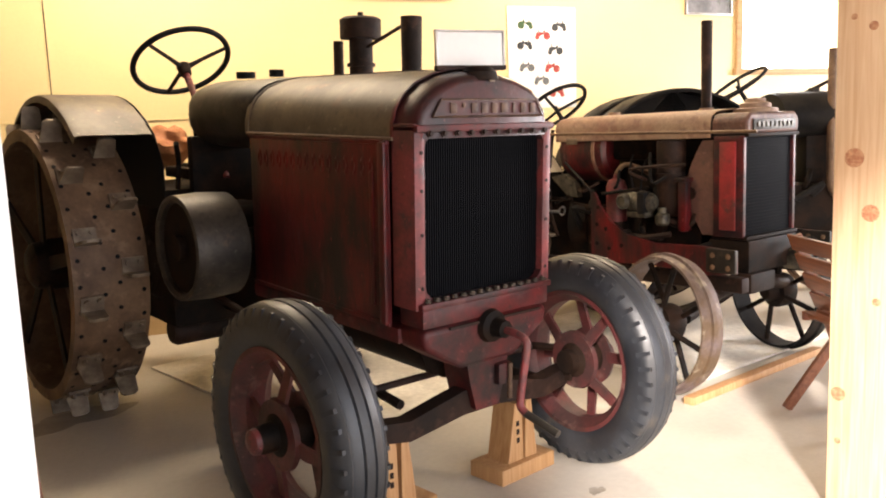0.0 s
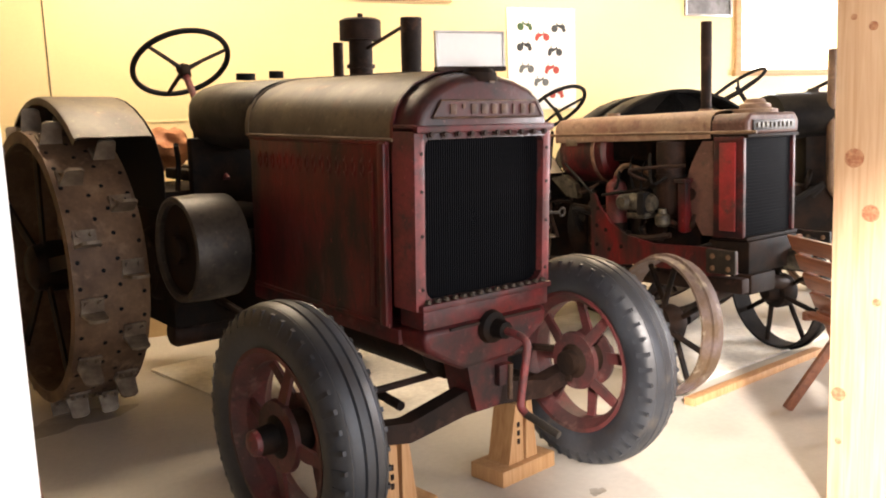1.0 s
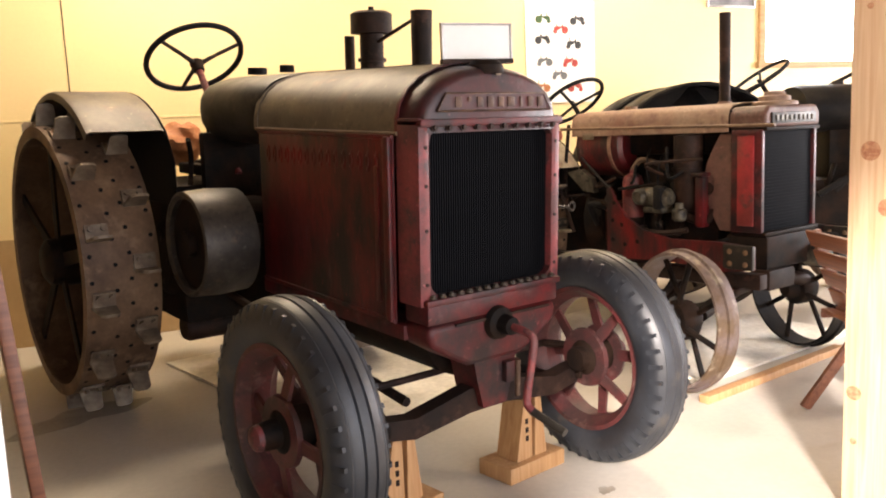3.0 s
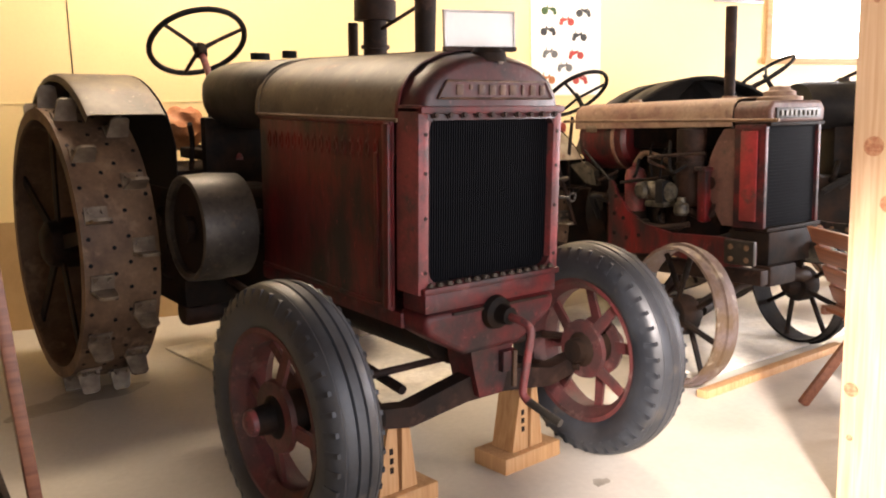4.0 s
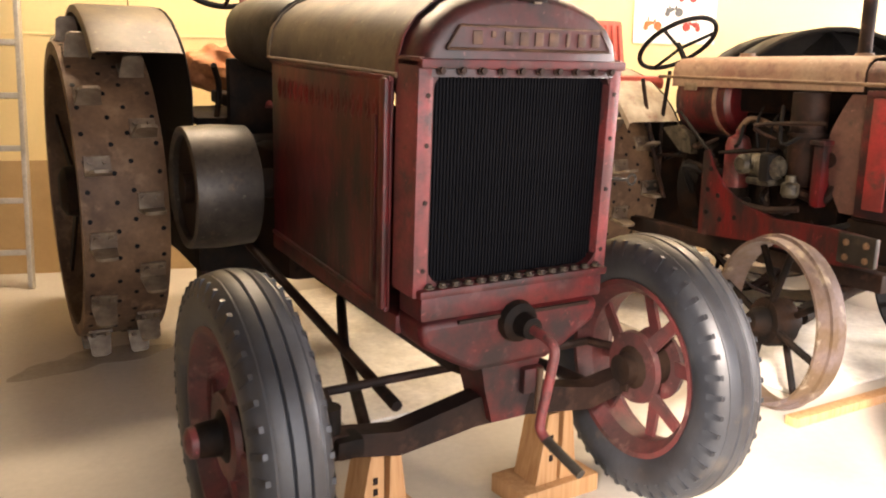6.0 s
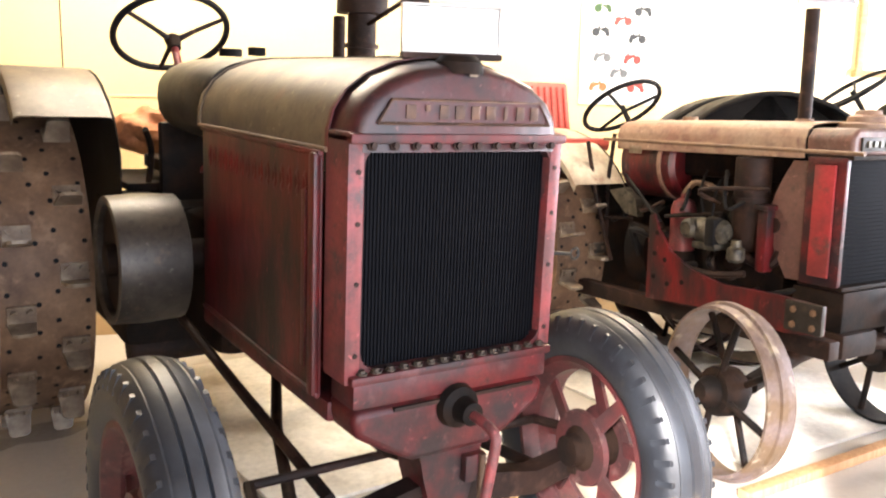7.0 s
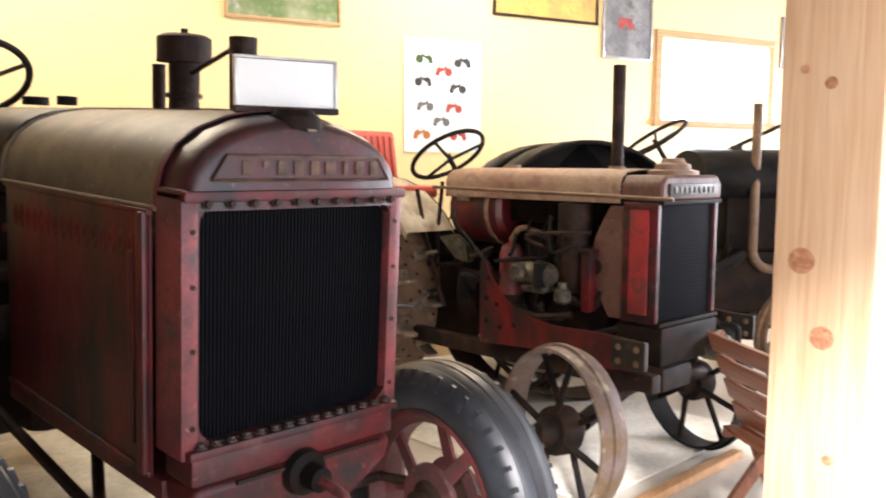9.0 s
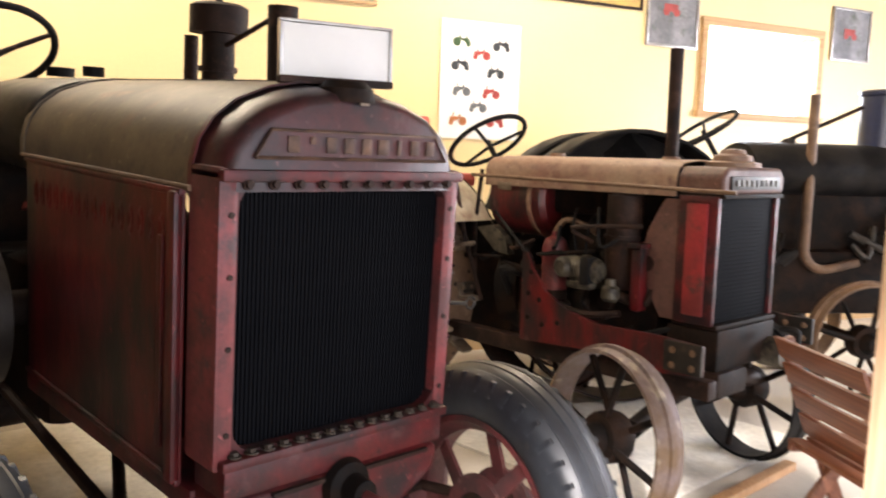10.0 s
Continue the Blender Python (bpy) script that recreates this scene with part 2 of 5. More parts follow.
def curve_pts(pts, n=6):
    """A smooth run through the points."""
    out = []
    P = [Vector(p) for p in pts]
    for i in range(len(P) - 1):
        a, b, c, d = P[max(i - 1, 0)], P[i], P[i + 1], P[min(i + 2, len(P) - 1)]
        for k in range(n):
            t = k / n
            out.append(0.5 * ((2 * b) + (c - a) * t + (2 * a - 5 * b + 4 * c - d) * t * t + (3 * b - a - 3 * c + d) * t ** 3))
    return out + [P[-1]]


def lathe(bm, prof, seg=48, axis="x", closed=True, c=(0, 0, 0)):
    """Turns (distance along axis, radius) round the axis."""
    c = Vector(c)
    rings = []
    for h, r in prof:
        ring = []
        for k in range(seg):
            a = 2 * math.pi * k / seg
            u, v = r * math.cos(a), r * math.sin(a)
            ring.append(bm.verts.new(c + Vector((h, u, v) if axis == "x" else (u, h, v) if axis == "y" else (u, v, h))))
        rings.append(ring)
    pairs = list(zip(rings, rings[1:])) + ([(rings[-1], rings[0])] if closed else [])
    for a, b in pairs:
        for k in range(seg):
            bm.faces.new((a[k], a[(k + 1) % seg], b[(k + 1) % seg], b[k]))
    return bm


def slab(bm, poly, thick, plane="x", at=0.0):
    """A plate from a 2D outline: plane x takes (y, z), y takes (x, z), z takes (x, y)."""
    def v(a, b, h):
        return {"x": (h, a, b), "y": (a, h, b), "z": (a, b, h)}[plane]
    lo = [bm.verts.new(v(a, b, at)) for a, b in poly]
    hi = [bm.verts.new(v(a, b, at + thick)) for a, b in poly]
    bm.faces.new(lo)
    bm.faces.new(hi[::-1])
    for k in range(len(poly)):
        j = (k + 1) % len(poly)
        bm.faces.new((lo[k], hi[k], hi[j], lo[j]))
    return bm


def strip(bm, prof, ys, axis="y", thick=0.003, center=(0, 0)):
    """A sheet that follows a profile (x, z) along y, with a thickness."""
    cx, cz = center
    grids = []
    for off in (0.0, thick):
        g = []
        for y in ys:
            row = []
            for k, (x, z) in enumerate(prof):
                a, b = prof[max(k - 1, 0)], prof[min(k + 1, len(prof) - 1)]
                t = Vector((b[0] - a[0], b[1] - a[1])).normalized()
                nx, nz = -t.y * off, t.x * off
                row.append(bm.verts.new((x + nx, y, z + nz)))
            g.append(row)
        grids.append(g)
    for g in grids:
        for a, b in zip(g, g[1:]):
            for k in range(len(prof) - 1):
                bm.faces.new((a[k], a[k + 1], b[k + 1], b[k]))
    lo, hi = grids
    for a, b in ((lo[0], hi[0]), (lo[-1], hi[-1])):
        for k in range(len(prof) - 1):
            bm.faces.new((a[k], a[k + 1], b[k + 1], b[k]))
    for k in (0, -1):
        for i in range(len(ys) - 1):
            bm.faces.new((lo[i][k], lo[i + 1][k], hi[i + 1][k], hi[i][k]))
    return bm


def B():
    return bmesh.new()


def bolt_mesh(r=0.008, h=0.008, axis="y"):
    bm = B()
    d = {"x": (1, 0, 0), "y": (0, 1, 0), "z": (0, 0, 1)}[axis]
    rod(bm, (0, 0, 0), Vector(d) * -h, r, 6)
    rod(bm, (0, 0, 0), Vector(d) * (-h * 0.35), r * 1.5, 10)
    bmesh.ops.recalc_face_normals(bm, faces=bm.faces)
    me = bpy.data.meshes.new("bolt")
    bm.to_mesh(me)
    bm.free()
    return me


def bolts(me, material, parent, places, turn=None):
    if not me.materials:
        me.materials.append(material)
    for p in places:
        o = new("bolt", me)
        o.parent = parent
        o.matrix_basis = Matrix.Translation(p) @ (turn or Matrix())


# ---- the room ----
def setting(name, bm, material, label, m=ROOM, category="", smooth=False):
    return tagged(part(name, bm, material, None, "", m, smooth), label, category or name.split("_")[0], "", "structure")


def wall_with_holes(name, x0, x1, z1, holes, thick, material, label, m):
    """A wall along x, outside face at y = thick, with square openings (x0, x1, z0, z1)."""
    bm = B()
    xs = sorted({x0, x1, *[h[0] for h in holes], *[h[1] for h in holes]})
    for a, b in zip(xs, xs[1:]):
        cut = [h for h in holes if h[0] <= a and b <= h[1]]
        z = 0.0
        for h in sorted(cut, key=lambda h: h[2]):
            if h[2] > z:
                box(bm, ((a + b) / 2, thick / 2, (z + h[2]) / 2), (b - a, thick, h[2] - z), 0)
            z = h[3]
        if z < z1:
            box(bm, ((a + b) / 2, thick / 2, (z + z1) / 2), (b - a, thick, z1 - z), 0)
    bmesh.ops.remove_doubles(bm, verts=bm.verts, dist=0.0005)
    return setting(name, bm, material, label, m, "wall")


U0, U1, DEEP, HIGH = -2.6, 9.4, 6.6, 3.1
bm = B()
box(bm, ((U0 + U1) / 2, -DEEP / 2, -0.06), (U1 - U0 + 0.4, DEEP + 0.4, 0.12), 0)
setting("floor", bm, FLOOR, "pale worn concrete floor with stains", ROOM)
bm = B()
box(bm, (3.0, -3.7, -0.28), (140, 140, 0.3), 0)
setting("ground", bm, FLOOR, "plain yard ground round the building", ROOM)
bm = B()
box(bm, ((U0 + U1) / 2, -DEEP / 2, HIGH + 0.05), (U1 - U0 + 0.4, DEEP + 0.4, 0.1), 0)
setting("ceiling", bm, CEIL, "unseen boarded ceiling, dark to cut bounced light", ROOM)
WIN = (5.80, 6.905, 1.645, 2.25)
wall_with_holes("wall_north", U0, U1, HIGH, [WIN], 0.16, WALL, "yellow panelled back wall of the hall", ROOM)
wall_with_holes("wall_south", U0, U1, HIGH, [(U0 + U1 - 5.4, U0 + U1 - 0.25, 0.0, 2.5)], 0.16, DARKWALL, "unseen dark front wall with a wide open doorway", ROOM @ pose(U0 + U1, -DEEP, 0, 0, 0, 180))
wall_with_holes("wall_west", 0, DEEP, HIGH, [], 0.16, DARKWALL, "unseen brown side wall, dark to cut bounced light", ROOM @ pose(U0, -DEEP, 0, 0, 0, 90))
# the opening in this unseen wall is made up for the side daylight
wall_with_holes("wall_east", 0, DEEP, HIGH, [(2.0, 4.2, 0.9, 2.1)], 0.16, DARKWALL, "unseen dark side wall with an added window opening", ROOM @ pose(U1, 0, 0, 0, 0, -90))


# ---- tractor with the big radiator ----
T1 = thing("tractor", pose(-0.045, 0, 0, 2.8, 0, 0), "rusty red old tractor with rubber front tyres, steel rear wheels", "tractor", "tractors in the hall")

HOODP = [(-0.285, 1.18), (-0.284, 1.22), (-0.272, 1.265), (-0.245, 1.305), (-0.20, 1.34), (-0.13, 1.368), (-0.06, 1.381), (0, 1.384)]
HOODP = HOODP + [(-x, z) for x, z in HOODP[-2::-1]]


def hood_profile(grow=0.0, dz=0.0):
    return [(x * (1 + grow), 1.18 + (z - 1.18) * (1 + grow) + dz) for x, z in HOODP]


part("hood", strip(B(), hood_profile(), [0.115 + 0.895 * k / 8 for k in range(9)], thick=0.004), OLIVE, T1, "dusty olive sheet-metal hood")
bm = B()
strip(bm, hood_profile(0.012, 0.002), [0.985, 1.0, 1.012], thick=0.004)
part("hood_band", bm, OLIVE, T1)
for s in (-1, 1):
    bm = B()
    rod(bm, (s * 0.291, 0.10, 1.178), (s * 0.291, 1.0, 1.178), 0.006, 8)
    part("hood_hinge", bm, RUST, T1)
    bm = B()
    box(bm, (s * 0.289, 0.555, 0.892), (0.006, 0.88, 0.565), 0.002)
    panel = part("side_panel", bm, RED_SIDE, T1, "dark red streaked engine side panel", pose(s * 0.004, 0, 0, 0, 0, s * 0.9))
    for nm, c, sz in (("front_fold", (s * 0.298, 0.135, 0.89), (0.020, 0.034, 0.56)), ("inner_fold", (s * 0.294, 0.20, 0.87), (0.008, 0.022, 0.42)), ("bottom_fold", (s * 0.294, 0.555, 0.612), (0.012, 0.88, 0.014)), ("top_fold", (s * 0.294, 0.555, 1.168), (0.012, 0.88, 0.014))):
        b2 = B()
        box(b2, c, sz, 0.008)
        part(nm, b2, RED_SIDE, panel)
    for k in range(16):
        yy = 0.20 + 0.048 * k
        b2 = B()
        lathe(b2, [(0, 0.0), (0.004, 0.010), (0.0, 0.016)], 10, "x", False)
        bmesh.ops.transform(b2, matrix=Matrix.Translation((s * 0.291, yy, 1.09)) @ Matrix.Diagonal((s, 1, 2.4, 1)), verts=b2.verts)
        part("louvre", b2, RED_SIDE, panel)

# radiator: side columns, arched top tank, core, lower tank
def rad_dome(scale=1.0):
    pts = [(-0.285, 1.19), (-0.284, 1.225), (-0.268, 1.268), (-0.238, 1.302), (-0.185, 1.330), (-0.12, 1.350), (-0.055, 1.368), (0, 1.371)]
    pts = [(x * scale, 1.19 + (z - 1.19) * scale) for x, z in pts]
    return pts + [(-x, z) for x, z in pts[-2::-1]]


bm = B()
rings = []
for y, sc, drop in ((0.121, 0.985, 0.0), (0.05, 0.985, 0.004), (0.022, 0.975, 0.008), (0.008, 0.955, 0.010), (0.0, 0.92, 0.012), (-0.004, 0.88, 0.013)):
    rings.append([bm.verts.new((x * sc, y, 1.17 + (z - drop * max(0, (z - 1.18) / 0.2) - 1.17) * (sc if z > 1.19 else 1.0))) for x, z in HOODP])
for a, b in zip(rings, rings[1:]):
    for k in range(len(a) - 1):
        bm.faces.new((a[k], a[k + 1], b[k + 1], b[k]))
bm.faces.new(rings[-1])
bm.faces.new(rings[0][::-1])
rad = part("radiator", bm, RED_DOME, T1, "worn dark red cast radiator with an arched top")
bm = B()
strip(bm, hood_profile(0.004, 0.0), [0.100, 0.114], thick=0.004)
part("shell_band", bm, RED, rad)
for s in (-1, 1):
    bm = B()
    box(bm, (s * 0.268, 0.05, 0.948), (0.034, 0.105, 0.53), 0.010)
    box(bm, (s * 0.281, 0.055, 0.948), (0.016, 0.11, 0.55), 0.006)
    part("side_column", bm, RED_PINK, rad, "faded red radiator side post")
bm = B()
box(bm, (0, 0.048, 1.209), (0.578, 0.125, 0.022), 0.006)
part("top_flange", bm, RED, rad)
bm = B()
box(bm, (0, 0.044, 0.685), (0.560, 0.13, 0.020), 0.006)
part("bottom_flange", bm, RED, rad)
# core opening with rounded corners
CW, CZ0, CZ1, CR = 0.252, 0.70, 1.193, 0.045


def rounded(w, z0, z1, r, n=5):
    pts = []
    for cx, cz, a0 in ((w - r, z1 - r, 0), (-w + r, z1 - r, 90), (-w + r, z0 + r, 180), (w - r, z0 + r, 270)):
        pts += [(cx + r * math.cos(radians(a0 + 90 * k / n)), cz + r * math.sin(radians(a0 + 90 * k / n))) for k in range(n + 1)]
    return pts


bm = B()
outer, inner = rounded(0.276, 0.693, 1.200, 0.008), [(x + 0.002, z) for x, z in rounded(CW, CZ0, CZ1, CR)]
rings = [[bm.verts.new((x, y, z)) for x, z in p] for p, y in ((outer, 0.002), (inner, 0.002), (inner, 0.03), (outer, 0.03))]
for a, b in zip(rings, rings[1:] + rings[:1]):
    for k in range(len(a)):
        bm.faces.new((a[k], a[(k + 1) % len(a)], b[(k + 1) % len(a)], b[k]))
part("core_surround", bm, RED, rad)
bm = B()
box(bm, (0.002, 0.045, 0.947), (0.53, 0.03, 0.50), 0)
core = part("core", bm, CORE, rad, "dark vertical radiator tubes")
fin = B()
box(fin, (0, 0, 0), (0.0040, 0.006, 0.495), 0.0)
fin_me = bpy.data.meshes.new("tube")
fin.to_mesh(fin_me)
fin.free()
fin_me.materials.append(CORE)
for k in range(56):
    o = new("tube", fin_me)
    o.parent = core
    o.location = (-0.246 + 0.496 * k / 55, 0.028, 0.947)
# lower tank tapering to the axle
bm = B()
box(bm, (0, 0.045, 0.645), (0.545, 0.115, 0.06), 0.010)
part("lower_rail", bm, RED, rad)
low = [(-0.265, 0.612), (-0.27, 0.585), (-0.262, 0.548), (-0.17, 0.492), (-0.11, 0.462), (0.11, 0.462), (0.17, 0.492), (0.262, 0.548), (0.27, 0.585), (0.265, 0.612)]
tank = part("lower_tank", slab(B(), low, 0.14, "y", -0.012), RED, rad, "worn red cast lower radiator tank")
bev = tank.modifiers.new("edge", "BEVEL")
bev.width, bev.segments, bev.limit_method = 0.018, 3, "ANGLE"
bm = B()
box(bm, (0.03, -0.013, 0.603), (0.40, 0.012, 0.010), 0.003)
part("tank_ridge", bm, RUST_DARK, tank)
# name plate: raised frame and plain raised bars
bm = B()
slab(bm, [(-0.228, 1.242), (-0.196, 1.292), (0.200, 1.292), (0.232, 1.242)], 0.006, "y", -0.011)
plate = part("name_plate", bm, RED_DOME, rad, "dark cast name plate with worn raised marks")
bm = B()
pipe(bm, [(-0.228, -0.012, 1.242), (-0.196, -0.012, 1.292), (0.200, -0.012, 1.292), (0.232, -0.012, 1.242), (-0.228, -0.012, 1.242)], 0.0035, 6)
part("plate_rim", bm, BRASS, plate)
for k, (w, h) in enumerate(((0.026, 0.030), (0.012, 0.014), (0.024, 0.030), (0.026, 0.030), (0.024, 0.030), (0.028, 0.030), (0.010, 0.030), (0.024, 0.030), (0.024, 0.030))):
    bm = B()
    x = -0.150 + 0.0418 * k
    box(bm, (x, -0.0125, 1.267 + (0.030 - h) / 2), (w * 0.95, 0.004, h), 0.003)
    part("raised_mark", bm, BRASS, plate)
bm = B()
box(bm, (0.01, -0.008, 1.350), (0.022, 0.006, 0.010), 0.002)
part("serial_tag", bm, PALE, rad)
BOLT_Y = bolt_mesh(0.0075, 0.012, "y")
bolts(BOLT_Y, RUST_DARK, rad, [(-0.24 + 0.0533 * k, -0.010, 1.195) for k in range(10)])
BOLT_Z = bolt_mesh(0.009, -0.010, "z")
bolts(BOLT_Z, GREY, rad, [(-0.25 + 0.0357 * k, -0.006, 0.697) for k in range(15)])
for s in (-1, 1):
    for z in (1.14, 1.03, 0.90, 0.74):
        bm = B()
        rod(bm, (s * 0.266, -0.005, z), (s * 0.266, 0.002, z), 0.006, 8)
        part("rivet", bm, RUST_DARK, rad)
# filler cap neck under the sign
bm = B()
lathe(bm, [(1.35, 0.0), (1.35, 0.06), (1.376, 0.055), (1.384, 0.045), (1.39, 0.04), (1.39, 0.0)], 24, "z", False, (0, 0.04, 0))
part("filler_cap", bm, DARK, rad)

# crank
bm = B()
lathe(bm, [(-0.015, 0.055), (-0.035, 0.05), (-0.045, 0.032), (-0.085, 0.028), (-0.09, 0.0)], 20, "y", False, (0.0, 0, 0.585))
part("crank_boss", bm, DARK, T1)
bm = B()
pipe(bm, curve_pts([(0, -0.05, 0.585), (0, -0.14, 0.580), (0, -0.172, 0.565), (-0.005, -0.178, 0.53), (-0.03, -0.18, 0.40), (-0.033, -0.185, 0.368), (-0.03, -0.205, 0.352)], 5), 0.0125, 10)
crank = part("starting_crank", bm, RED_PINK, T1, "bent red starting crank")
bm = B()
rod(bm, (-0.03, -0.20, 0.353), (-0.02, -0.325, 0.320), 0.0125, 12)
part("crank_grip", bm, GREY, crank)

# front axle
bm = B()
slab(bm, [(-0.50, 0.36), (-0.30, 0.33), (-0.08, 0.375), (0.08, 0.375), (0.30, 0.33), (0.50, 0.36), (0.50, 0.305), (0.30, 0.265), (0.08, 0.295), (-0.08, 0.295), (-0.30, 0.265), (-0.50, 0.305)], 0.06, "y", 0.02)
axle = part("front_axle", bm, RUST_DARK, T1, "dark rusty red front axle beam")
bm = B()
slab(bm, [(-0.09, 0.47), (0.09, 0.47), (0.075, 0.40), (0.05, 0.31), (-0.05, 0.31), (-0.075, 0.40)], 0.12, "y", -0.005)
box(bm, (0.06, -0.012, 0.415), (0.06, 0.03, 0.07), 0.006)
part("axle_bracket", bm, RED, T1)
bm = B()
rod(bm, (0.075, -0.03, 0.45), (0.075, -0.03, 0.33), 0.009, 10)
part("pin", bm, RUST, T1)
for s in (-1, 1):
    bm = B()
    rod(bm, (s * 0.475, 0.05, 0.29), (s * 0.475, 0.05, 0.42), 0.028, 14)
    rod(bm, (s * 0.475, 0.05, 0.35), (s * 0.60, 0.05, 0.352), 0.022, 14)
    box(bm, (s * 0.44, 0.03, 0.325), (0.07, 0.07, 0.05), 0.012)
    part("steering_knuckle", bm, DARK, T1)
    bm = B()
    pipe(bm, [(s * 0.47, 0.05, 0.40), (s * 0.43, 0.20, 0.385)], 0.014, 8)
    part("steering_arm", bm, RUST_DARK, T1)
    bm = B()
    pipe(bm, [(s * 0.36, 0.08, 0.30), (s * 0.20, 0.60, 0.33), (s * 0.06, 0.95, 0.36)], 0.017, 10)
    part("radius_rod", bm, RUST_DARK, T1, "rusty diagonal axle brace")
bm = B()
rod(bm, (-0.44, 0.20, 0.385), (0.43, 0.20, 0.385), 0.012, 10)
part("tie_rod", bm, RUST_DARK, T1)
bm = B()
pipe(bm, [(-0.26, 0.12, 0.345), (-0.256, 0.75, 0.405), (-0.25, 1.40, 0.468)], 0.016, 8)
part("drag_link", bm, RUST_DARK, T1, "long rusty steering drag link")

# engine, frame, gearbox mass under the hood
bm = B()
box(bm, (0, 0.62, 0.80), (0.34, 0.85, 0.45), 0.03)
part("cylinder_block", bm, DARK, T1)
bm = B()
lathe(bm, [(0.15, 0.0), (0.16, 0.15), (1.1, 0.16), (1.12, 0.0)], 20, "y", False, (0, 0, 0.52))
part("engine_block", bm, DARK, T1, "dark oily engine and sump")
bm = B()
box(bm, (0, 1.45, 0.62), (0.42, 0.75, 0.46), 0.05)
part("clutch_housing", bm, DARK, T1)
bm = B()
box(bm, (0, 1.95, 0.64), (0.46, 0.55, 0.56), 0.06)
part("gearbox", bm, DARK, T1, "dark grimy gearbox casting")
bm = B()
box(bm, (0, 0.56, 0.575), (0.56, 0.92, 0.05), 0.01)
part("frame_rail", bm, RED, T1)

# fuel tank
bm = B()
prof = []
for k in range(28):
    a = 2 * math.pi * k / 28
    prof.append((0.278 * math.copysign(abs(math.cos(a)) ** 0.75, math.cos(a)), 1.245 + 0.145 * math.copysign(abs(math.sin(a)) ** 0.75, math.sin(a))))
rings = []
for y, sc in ((1.0, 0.97), (1.02, 1.0), (1.52, 1.0), (1.56, 0.97), (1.58, 0.90)):
    rings.append([bm.verts.new((x * sc, y, 1.245 + (z - 1.245) * sc)) for x, z in prof])
for a, b in zip(rings, rings[1:]):
    for k in range(28):
        bm.faces.new((a[k], a[(k + 1) % 28], b[(k + 1) % 28], b[k]))
bm.faces.new(rings[0][::-1])
bm.faces.new(rings[-1])
ft = part("fuel_tank", bm, GREY, T1, "dark rounded fuel tank")
for y, r in ((1.257, 0.03), (1.525, 0.042)):
    bm = B()
    lathe(bm, [(1.38, 0.0), (1.38, r), (1.408, r), (1.41, 0.0)], 18, "z", False, (-0.01, y, 0.018))
    part("tank_cap", bm, BLACK, ft)
bm = B()
box(bm, (0.0, 0.62, 1.388), (0.05, 0.62, 0.006), 0.002)
part("hood_ridge", bm, BLACK, T1)

# steering wheel and column
hub = Vector((-0.093, 1.975, 1.450))
ax = Vector((0.0, 0.62, 0.79)).normalized()
q = frame_of(ax).to_4x4()
bm = B()
N, Rw = 56, 0.225
rings = []
for k in range(N):
    a = 2 * math.pi * k / N
    c = Vector((Rw * math.cos(a), Rw * math.sin(a), 0.05))
    e = Vector((math.cos(a), math.sin(a), 0))
    rings.append([bm.verts.new(c + (e * math.cos(t) + Vector((0, 0, 1)) * math.sin(t)) * 0.0135) for t in (2 * math.pi * j / 10 for j in range(10))])
for k in range(N):
    a, b = rings[k], rings[(k + 1) % N]
    for j in range(10):
        bm.faces.new((a[j], a[(j + 1) % 10], b[(j + 1) % 10], b[j]))
sw = part("steering_wheel", bm, BLACK, T1, "thin black three-spoke steering wheel", Matrix.Translation(hub) @ q)
for k in range(3):
    a = radians(30 + 120 * k)
    bm = B()
    rod(bm, (0.02 * math.cos(a), 0.02 * math.sin(a), 0.012), (0.10 * math.cos(a), 0.10 * math.sin(a), 0.03), 0.013, 10, 0.009)
    rod(bm, (0.10 * math.cos(a), 0.10 * math.sin(a), 0.03), (Rw * math.cos(a), Rw * math.sin(a), 0.05), 0.010, 10, 0.009)
    part("spoke", bm, RUST_DARK, sw)
bm = B()
lathe(bm, [(-0.03, 0.0), (-0.03, 0.025), (0.02, 0.034), (0.035, 0.02), (0.037, 0.0)], 18, "z", False)
part("wheel_hub", bm, DARK, sw)
bm = B()
rod(bm, hub, hub - ax * 0.62, 0.016, 12)
part("steering_column", bm, RED_PINK, T1, "faded red steering column")

# air cleaner stack and exhaust on the far side
bm = B()
rod(bm, (0.31, 1.10, 1.15), (0.31, 1.10, 1.565), 0.05, 18)
rod(bm, (0.31, 1.10, 1.44), (0.31, 1.10, 1.455), 0.06, 18)
lathe(bm, [(1.555, 0.0), (1.555, 0.088), (1.635, 0.088), (1.645, 0.07), (1.652, 0.0)], 24, "z", False, (0.31, 1.10, 0))
rod(bm, (0.31, 1.10, 1.65), (0.31, 1.10, 1.665), 0.012, 8)
ac = part("air_cleaner", bm, RUST_DARK, T1, "dark rusty air cleaner stack with a round cap")
bm = B()
rod(bm, (0.300, 1.256, 1.15), (0.300, 1.256, 1.555), 0.022, 12)
part("stack_pipe", bm, RUST_DARK, ac)
bm = B()
lathe(bm, [(1.1, 0.036), (1.625, 0.043), (1.625, 0.037), (1.1, 0.03)], 20, "z", True, (0.345, 0.80, 0))
part("exhaust_pipe", bm, RUST_DARK, T1, "brown rusty exhaust pipe")
bm = B()
rod(bm, (0.31, 1.05, 1.52), (0.345, 0.82, 1.605), 0.008, 8)
part("stay_rod", bm, RUST_DARK, T1)
bm = B()
rod(bm, (0.28, 0.05, 0.92), (0.36, 0.02, 0.915), 0.005, 8)
